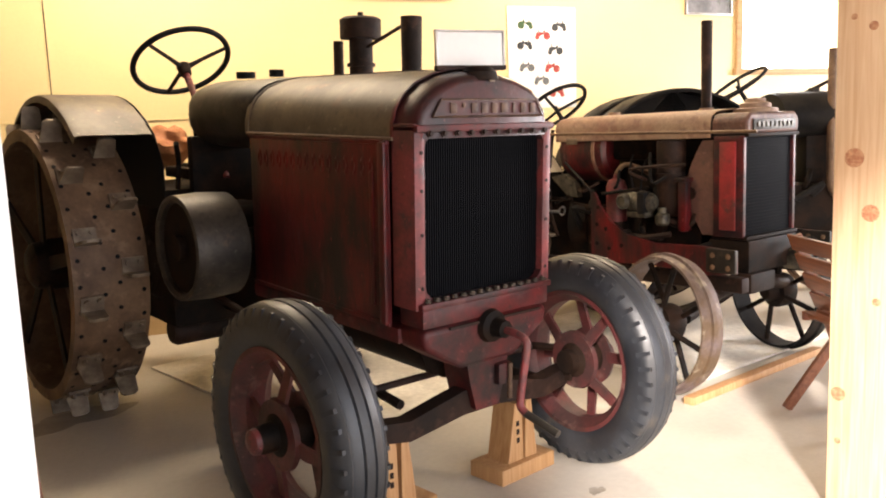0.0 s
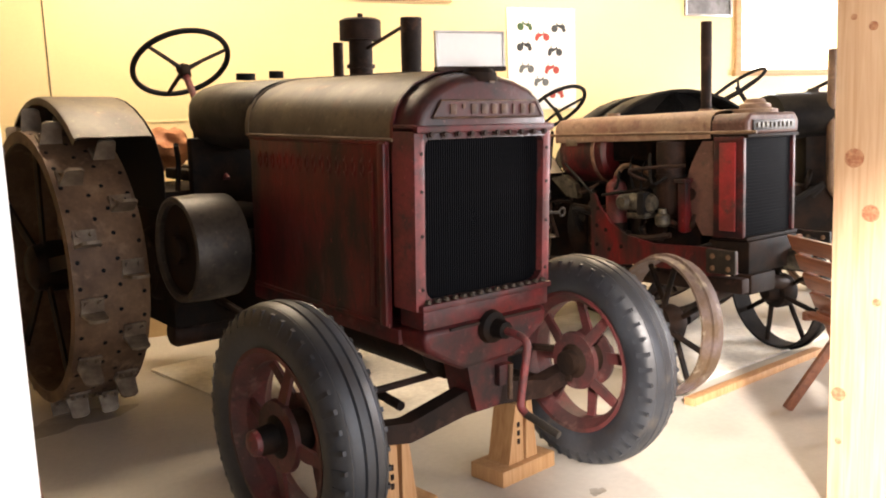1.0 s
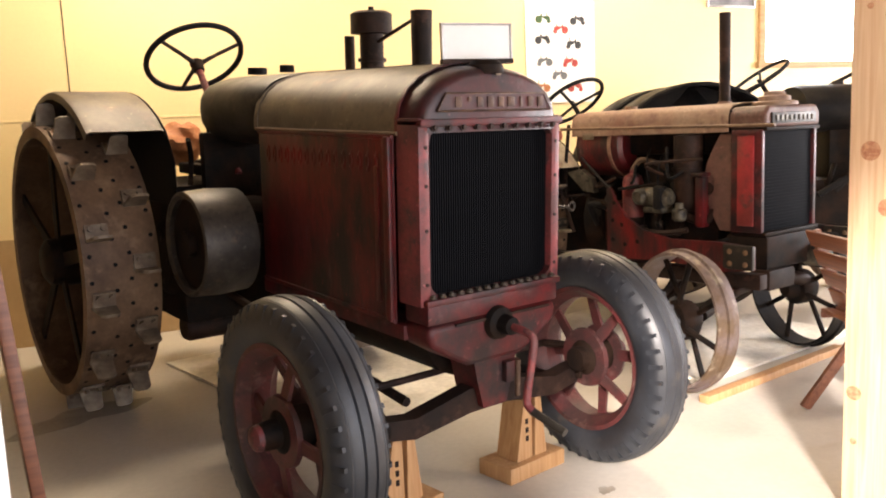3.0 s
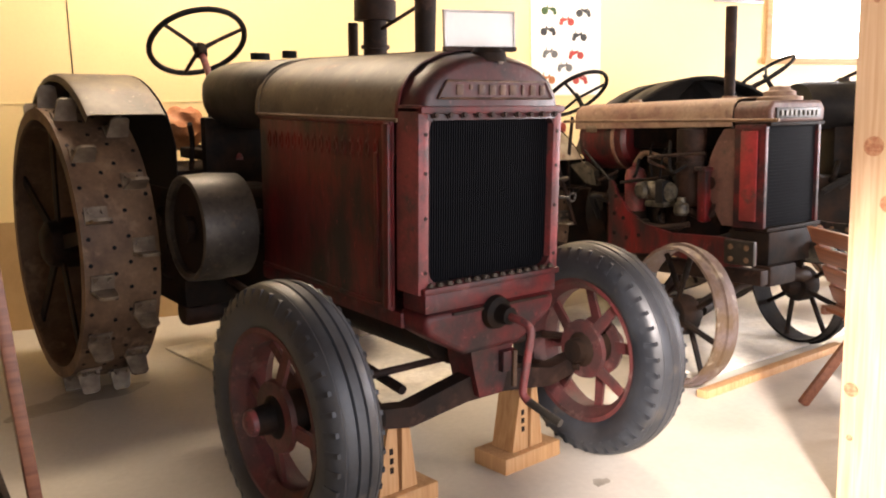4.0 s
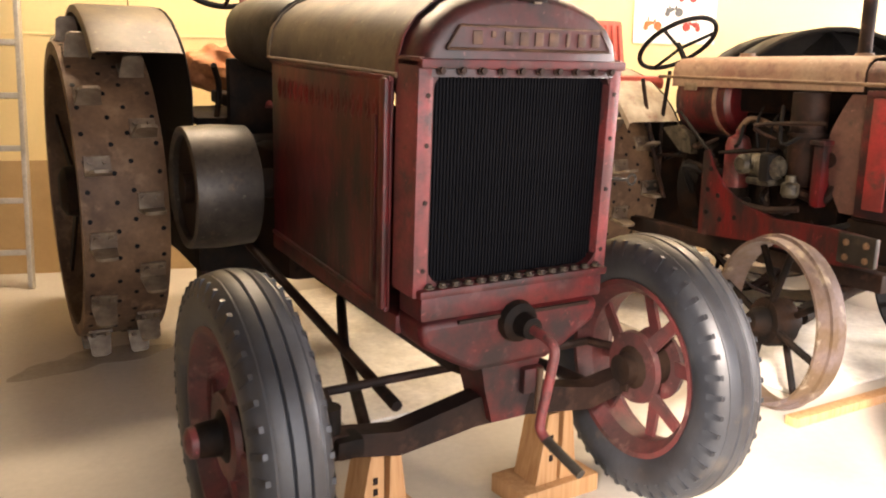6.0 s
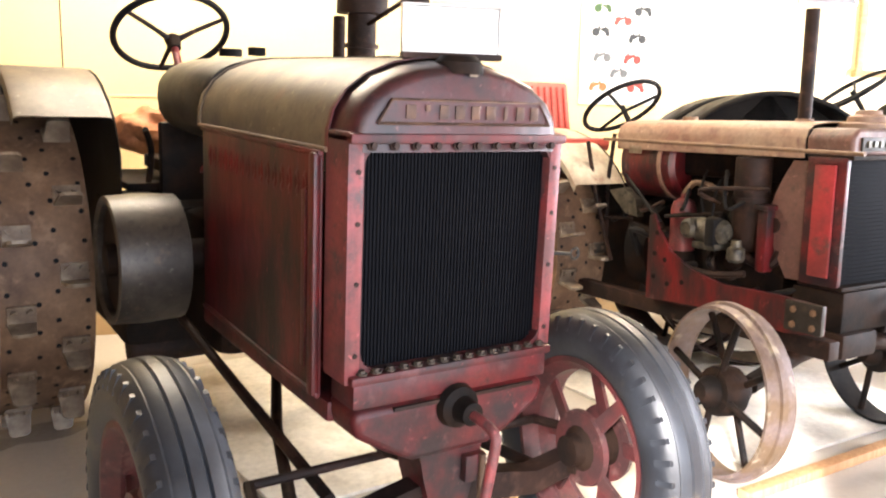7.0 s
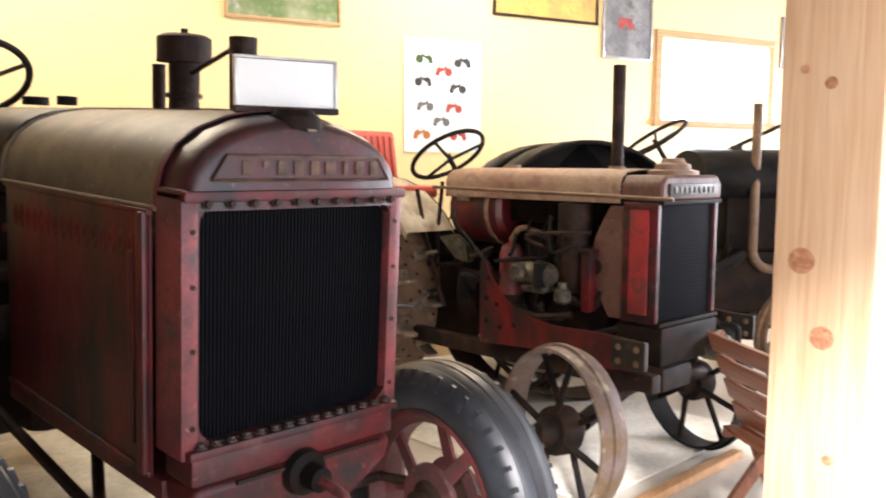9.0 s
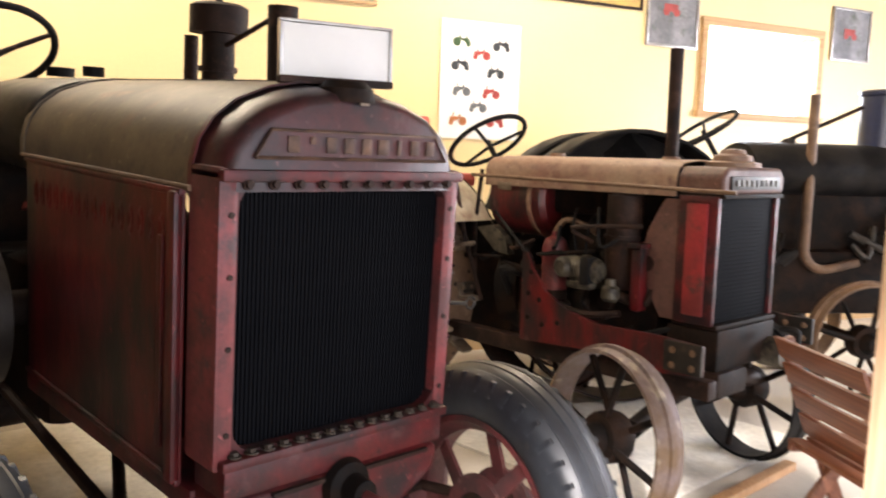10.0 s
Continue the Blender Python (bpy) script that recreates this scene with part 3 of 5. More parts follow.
lathe(bm, [(-0.004, 0.014), (0.0, 0.018), (0.004, 0.014), (0.0, 0.010)], 14, "y", True, (0.375, 0.02, 0.915))
part("choke_wire", bm, GREY, T1)

# belt pulley
bm = B()
lathe(bm, [(-0.555, 0.185), (-0.55, 0.198), (-0.45, 0.204), (-0.345, 0.198), (-0.34, 0.185), (-0.345, 0.17), (-0.545, 0.172)], 48, "x", True, (0, 1.10, 0.755))
pl = part("belt_pulley", bm, mat("oily pulley steel", (0.055, 0.045, 0.036), (0.018, 0.014, 0.012), (0.085, 0.052, 0.034), 7, 50, 0.46, 0.35, 0.2, (0.38, 0.62), (0.60, 0.74), grime=(0.018, 0.014, 0.012)), T1, "smooth grey steel belt pulley drum")
# dark web near the open end: the drum's inner shade put into colour
bm = B()
lathe(bm, [(-0.525, 0.0), (-0.525, 0.176), (-0.50, 0.176), (-0.50, 0.0)], 32, "x", False, (0, 1.10, 0.755))
part("pulley_web", bm, DARK, pl)
bm = B()
rod(bm, (-0.555, 1.10, 0.755), (-0.2, 1.10, 0.755), 0.05, 18)
part("pulley_shaft", bm, DARK, pl)
bm = B()
lathe(bm, [(-0.52, 0.0), (-0.52, 0.05), (-0.50, 0.062), (-0.20, 0.062), (-0.2, 0.0)], 24, "x", False, (0.13, 1.60, 0.30))
part("brake_drum", bm, RUST_DARK, T1)
# assumed final drive housing, added to keep the gap behind the pulley dark
bm = B()
box(bm, (-0.20, 1.72, 0.60), (0.46, 0.52, 0.52), 0.05)
lathe(bm, [(-0.47, 0.0), (-0.47, 0.13), (-0.44, 0.16), (-0.40, 0.165), (-0.40, 0.0)], 24, "x", False, (0, 1.62, 0.62))
fd = part("drive_housing", bm, DARK, T1, "assumed dark final drive housing, added to fill the gap")
for k in range(6):
    a = math.pi * k / 3
    bm = B()
    rod(bm, (-0.475, 1.62 + 0.105 * math.cos(a), 0.62 + 0.105 * math.sin(a)), (-0.455, 1.62 + 0.105 * math.cos(a), 0.62 + 0.105 * math.sin(a)), 0.012, 6)
    part("bolt", bm, RUST_DARK, fd)
# dash, levers, floor plate, seat
bm = B()
box(bm, (-0.05, 1.62, 1.0), (0.40, 0.05, 0.30), 0.012)
box(bm, (-0.2, 1.8, 0.98), (0.06, 0.30, 0.05), 0.01)
box(bm, (-0.1, 1.95, 0.90), (0.5, 0.5, 0.03), 0.006)
part("dash_bracket", bm, DARK, T1)
for x, y, z, h in ((-0.27, 1.72, 0.9, 0.22), (-0.12, 1.85, 0.9, 0.30), (0.1, 1.85, 0.9, 0.28)):
    bm = B()
    pipe(bm, curve_pts([(x, y, z), (x + 0.02, y + 0.02, z + h * 0.6), (x - 0.02, y - 0.06, z + h)], 5), 0.012, 8)
    part("lever", bm, DARK, T1)
bm = B()
prof = [(-0.22, 0.06), (-0.20, 0.015), (-0.10, 0.0), (0.0, 0.012), (0.10, 0.0), (0.20, 0.015), (0.22, 0.06)]
strip(bm, [(x, z + 1.05) for x, z in prof], [2.26, 2.34, 2.44, 2.52, 2.56], thick=0.006)
part("seat", bm, BLACK, T1, "black pressed-steel pan seat")
bm = B()
box(bm, (0, 2.30, 0.98), (0.05, 0.5, 0.02), 0.004, )
part("seat_spring", bm, DARK, T1)


def front_wheel(parent, x, y, steer):
    """Six-spoke cut-down iron wheel with a ribbed rubber tyre; the axis is x."""
    w = thing("front_wheel", Matrix(), "", "")
    for k in list(w.keys()):
        del w[k]
    w.parent = parent
    w.matrix_basis = Matrix.Translation((x, y, 0.379 - 0.049 * (y - 0.02))) @ pose(0, 0, 0, -2.8, 0, steer) @ Matrix.Scale(1.03, 4)
    prof = [(-0.060, 0.243), (-0.074, 0.262), (-0.080, 0.295), (-0.077, 0.325), (-0.066, 0.345), (-0.050, 0.357), (-0.046, 0.356), (-0.040, 0.360), (-0.020, 0.364),
            (-0.016, 0.358), (-0.012, 0.365), (0.012, 0.365), (0.016, 0.358), (0.020, 0.364), (0.040, 0.360), (0.046, 0.356), (0.050, 0.357), (0.066, 0.345), (0.077, 0.325), (0.080, 0.295), (0.074, 0.262), (0.060, 0.243)]
    ty = part("tyre", lathe(B(), prof, 72, "x", True), RUBBER, w, "dusty grey ribbed rubber tyre")
    lug = B()
    slab(lug, [(-0.007, 0.312), (-0.006, 0.350), (0.006, 0.350), (0.007, 0.312)], 0.010, "x", 0.0715)
    for v in lug.verts:
        v.co.x -= max(0.0, v.co.z - 0.32) * 0.42
    me = bpy.data.meshes.new("tread_bar")
    bmesh.ops.recalc_face_normals(lug, faces=lug.faces)
    lug.to_mesh(me)
    lug.free()
    me.materials.append(RUBBER)
    for k in range(44):
        for s in (-1, 1):
            o = new("tread_bar", me)
            o.parent = ty
            o.matrix_basis = pose(0, 0, 0, 360 * k / 44 + (4 if s > 0 else 0)) @ Matrix.Diagonal((s, 1, 1, 1))
    bm = B()
    lathe(bm, [(-0.066, 0.246), (-0.066, 0.232), (-0.05, 0.222), (-0.03, 0.205), (0.03, 0.205), (0.05, 0.222), (0.066, 0.232), (0.066, 0.246), (0.05, 0.238), (-0.05, 0.238)], 60, "x", True)
    part("rim", bm, WHEEL_RED, w, "faded red wheel rim")
    bm = B()
    lathe(bm, [(-0.115, 0.0), (-0.115, 0.030), (-0.10, 0.038), (-0.06, 0.042), (-0.05, 0.06), (0.05, 0.06), (0.06, 0.042), (0.09, 0.04), (0.09, 0.0)], 28, "x", False)
    part("hub", bm, DARK, w)
    bm = B()
    lathe(bm, [(-0.05, 0.04), (-0.05, 0.098), (-0.035, 0.102), (-0.035, 0.04)], 36, "x", True)
    lathe(bm, [(0.035, 0.04), (0.035, 0.102), (0.05, 0.098), (0.05, 0.04)], 36, "x", True)
    part("hub_flange", bm, WHEEL_RED, w)
    bm = B()
    lathe(bm, [(-0.134, 0.0), (-0.132, 0.020), (-0.124, 0.034), (-0.11, 0.037), (-0.11, 0.0)], 20, "x", False)
    part("hub_cap", bm, RED_PINK, w, "red domed hub cap")
    for k in range(8):
        s = 1 if k % 2 else -1
        bm = B()
        slab(bm, [(-0.021, 0.05), (-0.016, 0.215), (0.016, 0.215), (0.021, 0.05)], 0.011, "x", -0.005)
        bmesh.ops.transform(bm, matrix=Matrix.Shear("XY", 4, (0, 0)), verts=bm.verts)
        for v in bm.verts:
            v.co.x += s * (0.046 - 0.034 * (v.co.z - 0.05) / 0.165)
        part("spoke", bm, WHEEL_RED, w, "", pose(0, 0, 0, 45 * k + 12))
    return w


front_wheel(T1, -0.660, 0.10, 0.5)
front_wheel(T1, 0.468, -0.01, 176.5)


def rear_wheel(parent, x, outer, y=1.995, z=0.585, tilt=-2.8, R=0.60, FR=0.75, guard=OLIVE, first=42):
    """Spoked steel wheel with a drilled flat tread and angle lugs; outer is the side of its face."""
    w = thing("rear_wheel", Matrix(), "", "")
    for k in list(w.keys()):
        del w[k]
    w.parent = parent
    w.matrix_basis = Matrix.Translation((x, y, z)) @ pose(0, 0, 0, tilt, 0, 0)
    hw = 0.15
    prof = [(-hw, R), (-hw, R - 0.05), (-hw + 0.012, R - 0.05), (-hw + 0.014, R - 0.012), (hw - 0.014, R - 0.012), (hw - 0.012, R - 0.05), (hw, R - 0.05), (hw, R)]
    rim = part("rim", lathe(B(), prof, 72, "x", True), RUST, w, "drilled brown steel wheel tread")
    hole = B()
    rod(hole, (0, 0, R - 0.004), (0, 0, R + 0.0012), 0.009, 10)
    me = bpy.data.meshes.new("bolt_hole")
    hole.to_mesh(me)
    hole.free()
    me.materials.append(BLACK)
    lug = B()
    slab(lug, [(-0.045, 0.0), (-0.036, 0.088), (-0.022, 0.098), (0.022, 0.098), (0.036, 0.088), (0.045, 0.0)], 0.012, "y", -0.006)
    box(lug, (0, 0.03, 0.006), (0.09, 0.07, 0.012), 0.003)
    rod(lug, (-0.025, 0.045, 0.01), (-0.025, 0.045, 0.026), 0.011, 6)
    rod(lug, (0.025, 0.045, 0.01), (0.025, 0.045, 0.026), 0.011, 6)
    bmesh.ops.recalc_face_normals(lug, faces=lug.faces)
    lme = bpy.data.meshes.new("lug")
    lug.to_mesh(lme)
    lug.free()
    lme.materials.append(PALE)
    for k in range(28):
        a = 360 * k / 28
        s = 1 if k % 2 else -1
        o = new("lug", lme)
        o.parent = rim
        o.matrix_basis = pose(0, 0, 0, a) @ Matrix.Translation((s * 0.085, 0, R))
    for k in range(36):
        for j, xx in enumerate((-0.125, -0.03, 0.03, 0.125)):
            o = new("bolt_hole", me)
            o.parent = rim
            o.matrix_basis = pose(0, 0, 0, 10 * k + 3 + 4 * (j % 2)) @ Matrix.Translation((xx, 0, 0))
    # hub and spokes in dark iron: shade inside the wheel put into their colour
    bm = B()
    lathe(bm, [(-0.16, 0.0), (-0.16, 0.07), (-0.14, 0.10), (-0.06, 0.115), (0.10, 0.115), (0.14, 0.09), (0.14, 0.0)], 28, "x", False)
    part("hub", bm, DARK, w)
    for k in range(10):
        s = 1 if k % 2 else -1
        bm = B()
        slab(bm, [(-0.03, 0.09), (-0.025, R - 0.02), (0.025, R - 0.02), (0.03, 0.09)], 0.012, "x", -0.006)
        for v in bm.verts:
            v.co.x += s * (0.09 + 0.02 * v.co.z)
        part("spoke", bm, DARK, w, "", pose(0, 0, 0, 36 * k + 9))
    # mudguard over the wheel, fixed to the tractor
    bm = B()
    arc = [(-FR * math.sin(radians(a)), FR * math.cos(radians(a))) for a in [first - 8.6 * k for k in range(17)]]
    for side in (0,):
        rows = []
        for y, z in arc:
            rows.append([bm.verts.new((xx, y, z - dz)) for xx, dz in ((-0.165, 0.030), (-0.158, 0.006), (-0.14, 0.0), (0.14, 0.0), (0.155, 0.004), (0.16, 0.02))])
        low = []
        for row in rows:
            low.append([bm.verts.new(v.co * 1.0 + Vector((0, -v.co.y * 0.006, -v.co.z * 0.006))) for v in row])
        for g in (rows, low):
            for a, b in zip(g, g[1:]):
                for k in range(5):
                    bm.faces.new((a[k], a[k + 1], b[k + 1], b[k]))
        for k in (0, 5):
            for i in range(len(rows) - 1):
                bm.faces.new((rows[i][k], rows[i + 1][k], low[i + 1][k], low[i][k]))
        for i in (0, -1):
            for k in range(5):
                bm.faces.new((rows[i][k], rows[i][k + 1], low[i][k + 1], low[i][k]))
    fender = part("fender", bm, guard, parent, "dented olive-grey steel mudguard", w.matrix_basis.copy())
    w.matrix_basis = Matrix.Translation((outer * 0.095, 0, 0)) @ w.matrix_basis
    bm = B()
    # plate carried below the axle so the shaded wheel inside stays dark
    pts = [(y * 0.995, z * 0.995) for y, z in arc] + [(0.58, -0.25), (-0.42, -0.25), (-0.55, 0.10), (-0.57, 0.42)]
    slab(bm, pts, 0.004, "x", -outer * 0.162)
    part("fender_side", bm, BLACK, fender, "dark inner mudguard plate")
    return w


rear_wheel(T1, -0.576, -1, 2.06)
rear_wheel(T1, 0.576, 1, 2.06)


# ---- second tractor, narrow front with steel wheels ----
T2 = thing("tractor", pose(1.98, 0.10, 0, 0, 0, -2), "old red row-crop tractor with dusty hood and open engine", "tractor", "tractors in the hall")
HW = 0.232
hp = [(-HW, 1.13), (-HW, 1.20), (-HW + 0.012, 1.232), (-HW + 0.045, 1.252), (-0.10, 1.262), (0, 1.265)]
hp = hp + [(-x, z) for x, z in hp[-2::-1]]
part("hood", strip(B(), hp, [0.17 + 1.01 * k / 6 for k in range(7)], thick=0.005), DUSTY, T2, "dust-covered faded red hood and tank top")
bm = B()
# body and fins take the near-black core colour, which holds the cavity's shade
r0 = part("radiator", box(bm, (0, 0.08, 0.905), (0.425, 0.14, 0.49), 0.006), CORE, T2, "dark radiator with red side frames")
bm = B()
slab(bm, [(-0.23, 1.145), (-0.235, 1.21), (-0.20, 1.245), (0.20, 1.245), (0.235, 1.21), (0.23, 1.145)], 0.19, "y", -0.02)
tk = part("top_tank", bm, DUSTY_DARK, r0, "faded red radiator top tank")
bev = tk.modifiers.new("edge", "BEVEL")
bev.width, bev.segments, bev.limit_method = 0.014, 3, "ANGLE"
bm = B()
box(bm, (0.0, -0.022, 1.187), (0.375, 0.012, 0.05), 0.008)
part("name_plate", bm, GREY, tk, "grey cast name plate with worn marks")
for k in range(9):
    bm = B()
    box(bm, (-0.15 + 0.0375 * k, -0.030, 1.187), (0.020, 0.006, 0.024), 0.002)
    part("raised_mark", bm, ALU, tk)
bm = B()
lathe(bm, [(1.245, 0.0), (1.245, 0.105), (1.262, 0.105), (1.268, 0.075), (1.288, 0.072), (1.296, 0.05), (1.312, 0.045), (1.316, 0.0)], 28, "z", False, (0.02, 0.09, 0))
part("radiator_cap", bm, DUSTY, tk)
bm = B()
for z in (1.138, 0.655):
    bm = B()
    box(bm, (0, 0.07, z), (0.455, 0.19, 0.017), 0.004)
    part("radiator_flange", bm, DARK, r0)
for k in range(30):
    bm = B()
    box(bm, (0, 0.008, 0.675 + 0.0155 * k), (0.40, 0.006, 0.004), 0)
    part("fin", bm, CORE, r0, "", None, False)
for s in (-1, 1):
    bm = B()
    box(bm, (s * 0.222, 0.075, 0.897), (0.024, 0.16, 0.48), 0.006)
    part("side_frame", bm, RED, r0)
    bm = B()
    box(bm, (s * 0.238, 0.075, 0.90), (0.014, 0.085, 0.42), 0.006)
    part("side_stripe", bm, RED_BRIGHT, r0, "bright red radiator side strip")
    bm = B()
    pts = [(0.16, 0.66), (0.22, 0.66)] + [(0.22 + 0.09 * math.sin(math.pi * k / 10), 0.66 + 0.46 * k / 10) for k in range(11)] + [(0.16, 1.12)]
    slab(bm, pts, 0.006, "x", s * 0.225)
    part("fan_shroud", bm, DUSTY_DARK, r0)
bm = B()
box(bm, (0, 0.08, 0.565), (0.44, 0.22, 0.16), 0.015)
part("front_casting", bm, DARK, T2, "black front frame casting")
for s in (-1, 1):
    gp = [(-0.09, 0.405 + 0.115), (0.06, 0.50), (0.40, 0.52), (0.72, 0.50), (0.76, 0.50), (0.76, 0.86), (0.735, 0.87), (0.70, 0.80), (0.63, 0.72), (0.52, 0.66), (0.36, 0.63), (0.10, 0.635), (-0.09, 0.625)]
    bm = B()
    slab(bm, gp, 0.014, "x", s * 0.425)
    g = part("frame_gusset", bm, RED_SIDE, T2, "curved red frame side plate with bolt holes")
    for y, z in ((0.71, 0.79), (0.72, 0.70), (0.66, 0.68), (0.72, 0.60), (0.64, 0.58), (0.56, 0.60)):
        bm = B()
        rod(bm, (s * 0.425 - 0.002, y, z), (s * 0.425 + 0.016, y, z), 0.011, 10)
        part("bolt_hole", bm, BLACK, g)
    bm = B()
    box(bm, (s * 0.432, -0.02, 0.575), (0.022, 0.15, 0.11), 0.006)
    cp = part("corner_plate", bm, GREY, g, "grey bolted corner plate")
    bolts(bolt_mesh(0.009, 0.008, "x"), RUST, cp, [(s * 0.432 - 0.011, yy, zz) for yy in (-0.06, 0.02) for zz in (0.545, 0.60)])
    bm = B()
    box(bm, (s * 0.36, 0.65, 0.46), (0.06, 1.5, 0.07), 0.008)
    part("frame_rail", bm, RUST_DARK, T2)
bm = B()
rod(bm, (-0.285, -0.10, 1.155), (-0.285, 1.22, 1.175), 0.008, 10)
part("steering_rod", bm, RUST, T2, "long thin steel rod beside the hood")
# engine
bm = B()
box(bm, (0, 0.62, 0.62), (0.40, 0.75, 0.30), 0.03)
part("crankcase", bm, DARK, T2)
bm = B()
box(bm, (0.04, 0.62, 0.92), (0.26, 0.62, 0.36), 0.03)
part("engine_block", bm, DARK, T2, "dark oily engine block")
bm = B()
box(bm, (0.03, 0.58, 1.13), (0.34, 0.62, 0.22), 0.03)
part("cylinder_head", bm, DARK, T2)
bm = B()
lathe(bm, [(0.74, 0.0), (0.74, 0.05), (0.78, 0.072), (1.12, 0.072), (1.13, 0.0)], 24, "z", False, (-0.20, 0.42, 0))
lathe(bm, [(0.945, 0.072), (0.945, 0.08), (0.96, 0.08), (0.96, 0.072)], 24, "z", True, (-0.20, 0.42, 0))
part("oil_bath_cleaner", bm, RUST_DARK, T2, "brown rusty upright air cleaner canister")
bm = B()
lathe(bm, [(0.70, 0.0), (0.70, 0.055), (0.88, 0.055), (0.915, 0.045), (0.93, 0.02), (0.93, 0.0)], 22, "z", False, (-0.235, 0.745, 0))
rod(bm, (-0.235, 0.745, 0.93), (-0.235, 0.745, 0.95), 0.016, 10)
part("oil_filter", bm, RED_PINK, T2, "small red filter canister")
bm = B()
lathe(bm, [(0.65, 0.0), (0.65, 0.062), (0.70, 0.062), (0.70, 0.0)], 22, "z", False, (-0.235, 0.745, 0))
part("filter_base", bm, DARK, T2)
bm = B()
lathe(bm, [(0.44, 0.0), (0.44, 0.035), (0.46, 0.05), (0.50, 0.052), (0.51, 0.06), (0.53, 0.06), (0.54, 0.05), (0.58, 0.05), (0.595, 0.03), (0.595, 0.0)], 22, "y", False, (-0.31, 0, 0.815))
box(bm, (-0.31, 0.52, 0.755), (0.10, 0.12, 0.03), 0.008)
lathe(bm, [(-0.35, 0.0), (-0.35, 0.028), (-0.335, 0.042), (-0.25, 0.045), (-0.25, 0.0)], 20, "x", False, (-0.03, 0.60, 0.82))
lathe(bm, [(0.70, 0.0), (0.70, 0.024), (0.715, 0.036), (0.755, 0.036), (0.765, 0.022), (0.79, 0.02), (0.79, 0.0)], 18, "z", False, (-0.30, 0.40, 0))
mg = part("magneto", bm, ALU, T2, "pale cast aluminium magneto")
bm = B()
box(bm, (-0.335, 0.485, 0.815), (0.07, 0.05, 0.115), 0.014)
part("magneto_band", bm, BLACK, mg)
for pts, r, mt in (([(-0.235, 0.745, 0.95), (-0.22, 0.70, 1.00), (-0.19, 0.62, 0.98), (-0.16, 0.58, 0.95)], 0.014, RUST),
                   ([(-0.27, 0.60, 0.86), (-0.25, 0.64, 0.98), (-0.15, 0.70, 1.05)], 0.006, BLACK), ([(-0.27, 0.56, 0.86), (-0.24, 0.56, 1.0), (-0.1, 0.6, 1.05)], 0.006, BLACK),
                   ([(-0.25, 0.40, 0.72), (-0.22, 0.30, 0.70), (-0.20, 0.25, 0.80), (-0.20, 0.22, 0.95)], 0.022, RUST_DARK), ([(-0.33, 0.70, 0.66), (-0.34, 0.50, 0.64), (-0.30, 0.35, 0.66)], 0.014, RUST_DARK)):
    bm = B()
    pipe(bm, curve_pts(pts, 5), r, 8)
    part("engine_pipe", bm, mt, T2)
bm = B()
box(bm, (-0.24, 0.31, 0.80), (0.06, 0.05, 0.26), 0.015)
box(bm, (-0.24, 0.31, 0.93), (0.09, 0.07, 0.02), 0.006)
part("water_pump", bm, RED_SIDE, T2)
bm = B()
lathe(bm, [(0.84, 0.0), (0.84, 0.15), (0.86, 0.172), (1.16, 0.172), (1.18, 0.15), (1.18, 0.0)], 32, "y", False, (-0.055, 0, 1.075))
ftk = part("fuel_tank", bm, RED_SIDE, T2, "rounded red fuel tank under the hood")
bm = B()
lathe(bm, [(0.905, 0.171), (0.905, 0.179), (0.925, 0.179), (0.925, 0.171)], 32, "y", True, (-0.055, 0, 1.075))
part("tank_strap", bm, DUSTY, ftk)
bm = B()
box(bm, (-0.236, 1.06, 1.13), (0.004, 0.08, 0.035), 0.001)
part("maker_tag", bm, PALE, ftk)
bm = B()
lathe(bm, [(1.262, 0.0), (1.262, 0.035), (1.285, 0.035), (1.285, 0.0)], 18, "z", False, (0.0, 0.95, 0))
part("tank_cap", bm, DUSTY, T2)
bm = B()
lathe(bm, [(1.262, 0.0), (1.262, 0.04), (1.28, 0.035), (1.28, 0.0)], 18, "z", False, (0.015, 0.36, 0))
part("stack_collar", bm, DUSTY, T2)
bm = B()
lathe(bm, [(1.2, 0.026), (1.715, 0.028), (1.715, 0.022), (1.2, 0.02)], 20, "z", True, (0.015, 0.36, 0))
part("exhaust_pipe", bm, RUST_DARK, T2, "tall brown upright exhaust pipe")
# clutch housing, gearbox, axle, seat
bm = B()
box(bm, (0, 1.35, 0.62), (0.34, 0.60, 0.38), 0.05)
part("clutch_housing", bm, DARK, T2)
bm = B()
lathe(bm, [(0.98, 0.0), (0.99, 0.22), (1.10, 0.24), (1.14, 0.20), (1.14, 0.0)], 28, "y", False, (0, 0, 0.66))
part("flywheel_housing", bm, DARK, T2)
bm = B()
box(bm, (0.05, 1.62, 0.66), (0.44, 0.4, 0.34), 0.06)
part("gearbox", bm, DARK, T2, "dark grimy gearbox and rear axle")
bm = B()
slab(bm, [(1.00, 0.82), (1.08, 0.83), (1.20, 0.93), (1.10, 0.95), (1.02, 0.90)], 0.04, "x", -0.26)
part("brake_bracket", bm, ALU, T2)
for x, y, z, y2, z2 in ((-0.30, 1.12, 0.6, 1.32, 1.16), (-0.22, 1.25, 0.7, 1.22, 1.20), (-0.16, 1.3, 0.7, 1.46, 1.10)):
    bm = B()
    pipe(bm, [(x, y, z), (x, (y + y2) / 2 + 0.02, (z + z2) / 2), (x, y2, z2)], 0.010, 8)
    part("lever", bm, RUST_DARK, T2)
bm = B()
rings = []
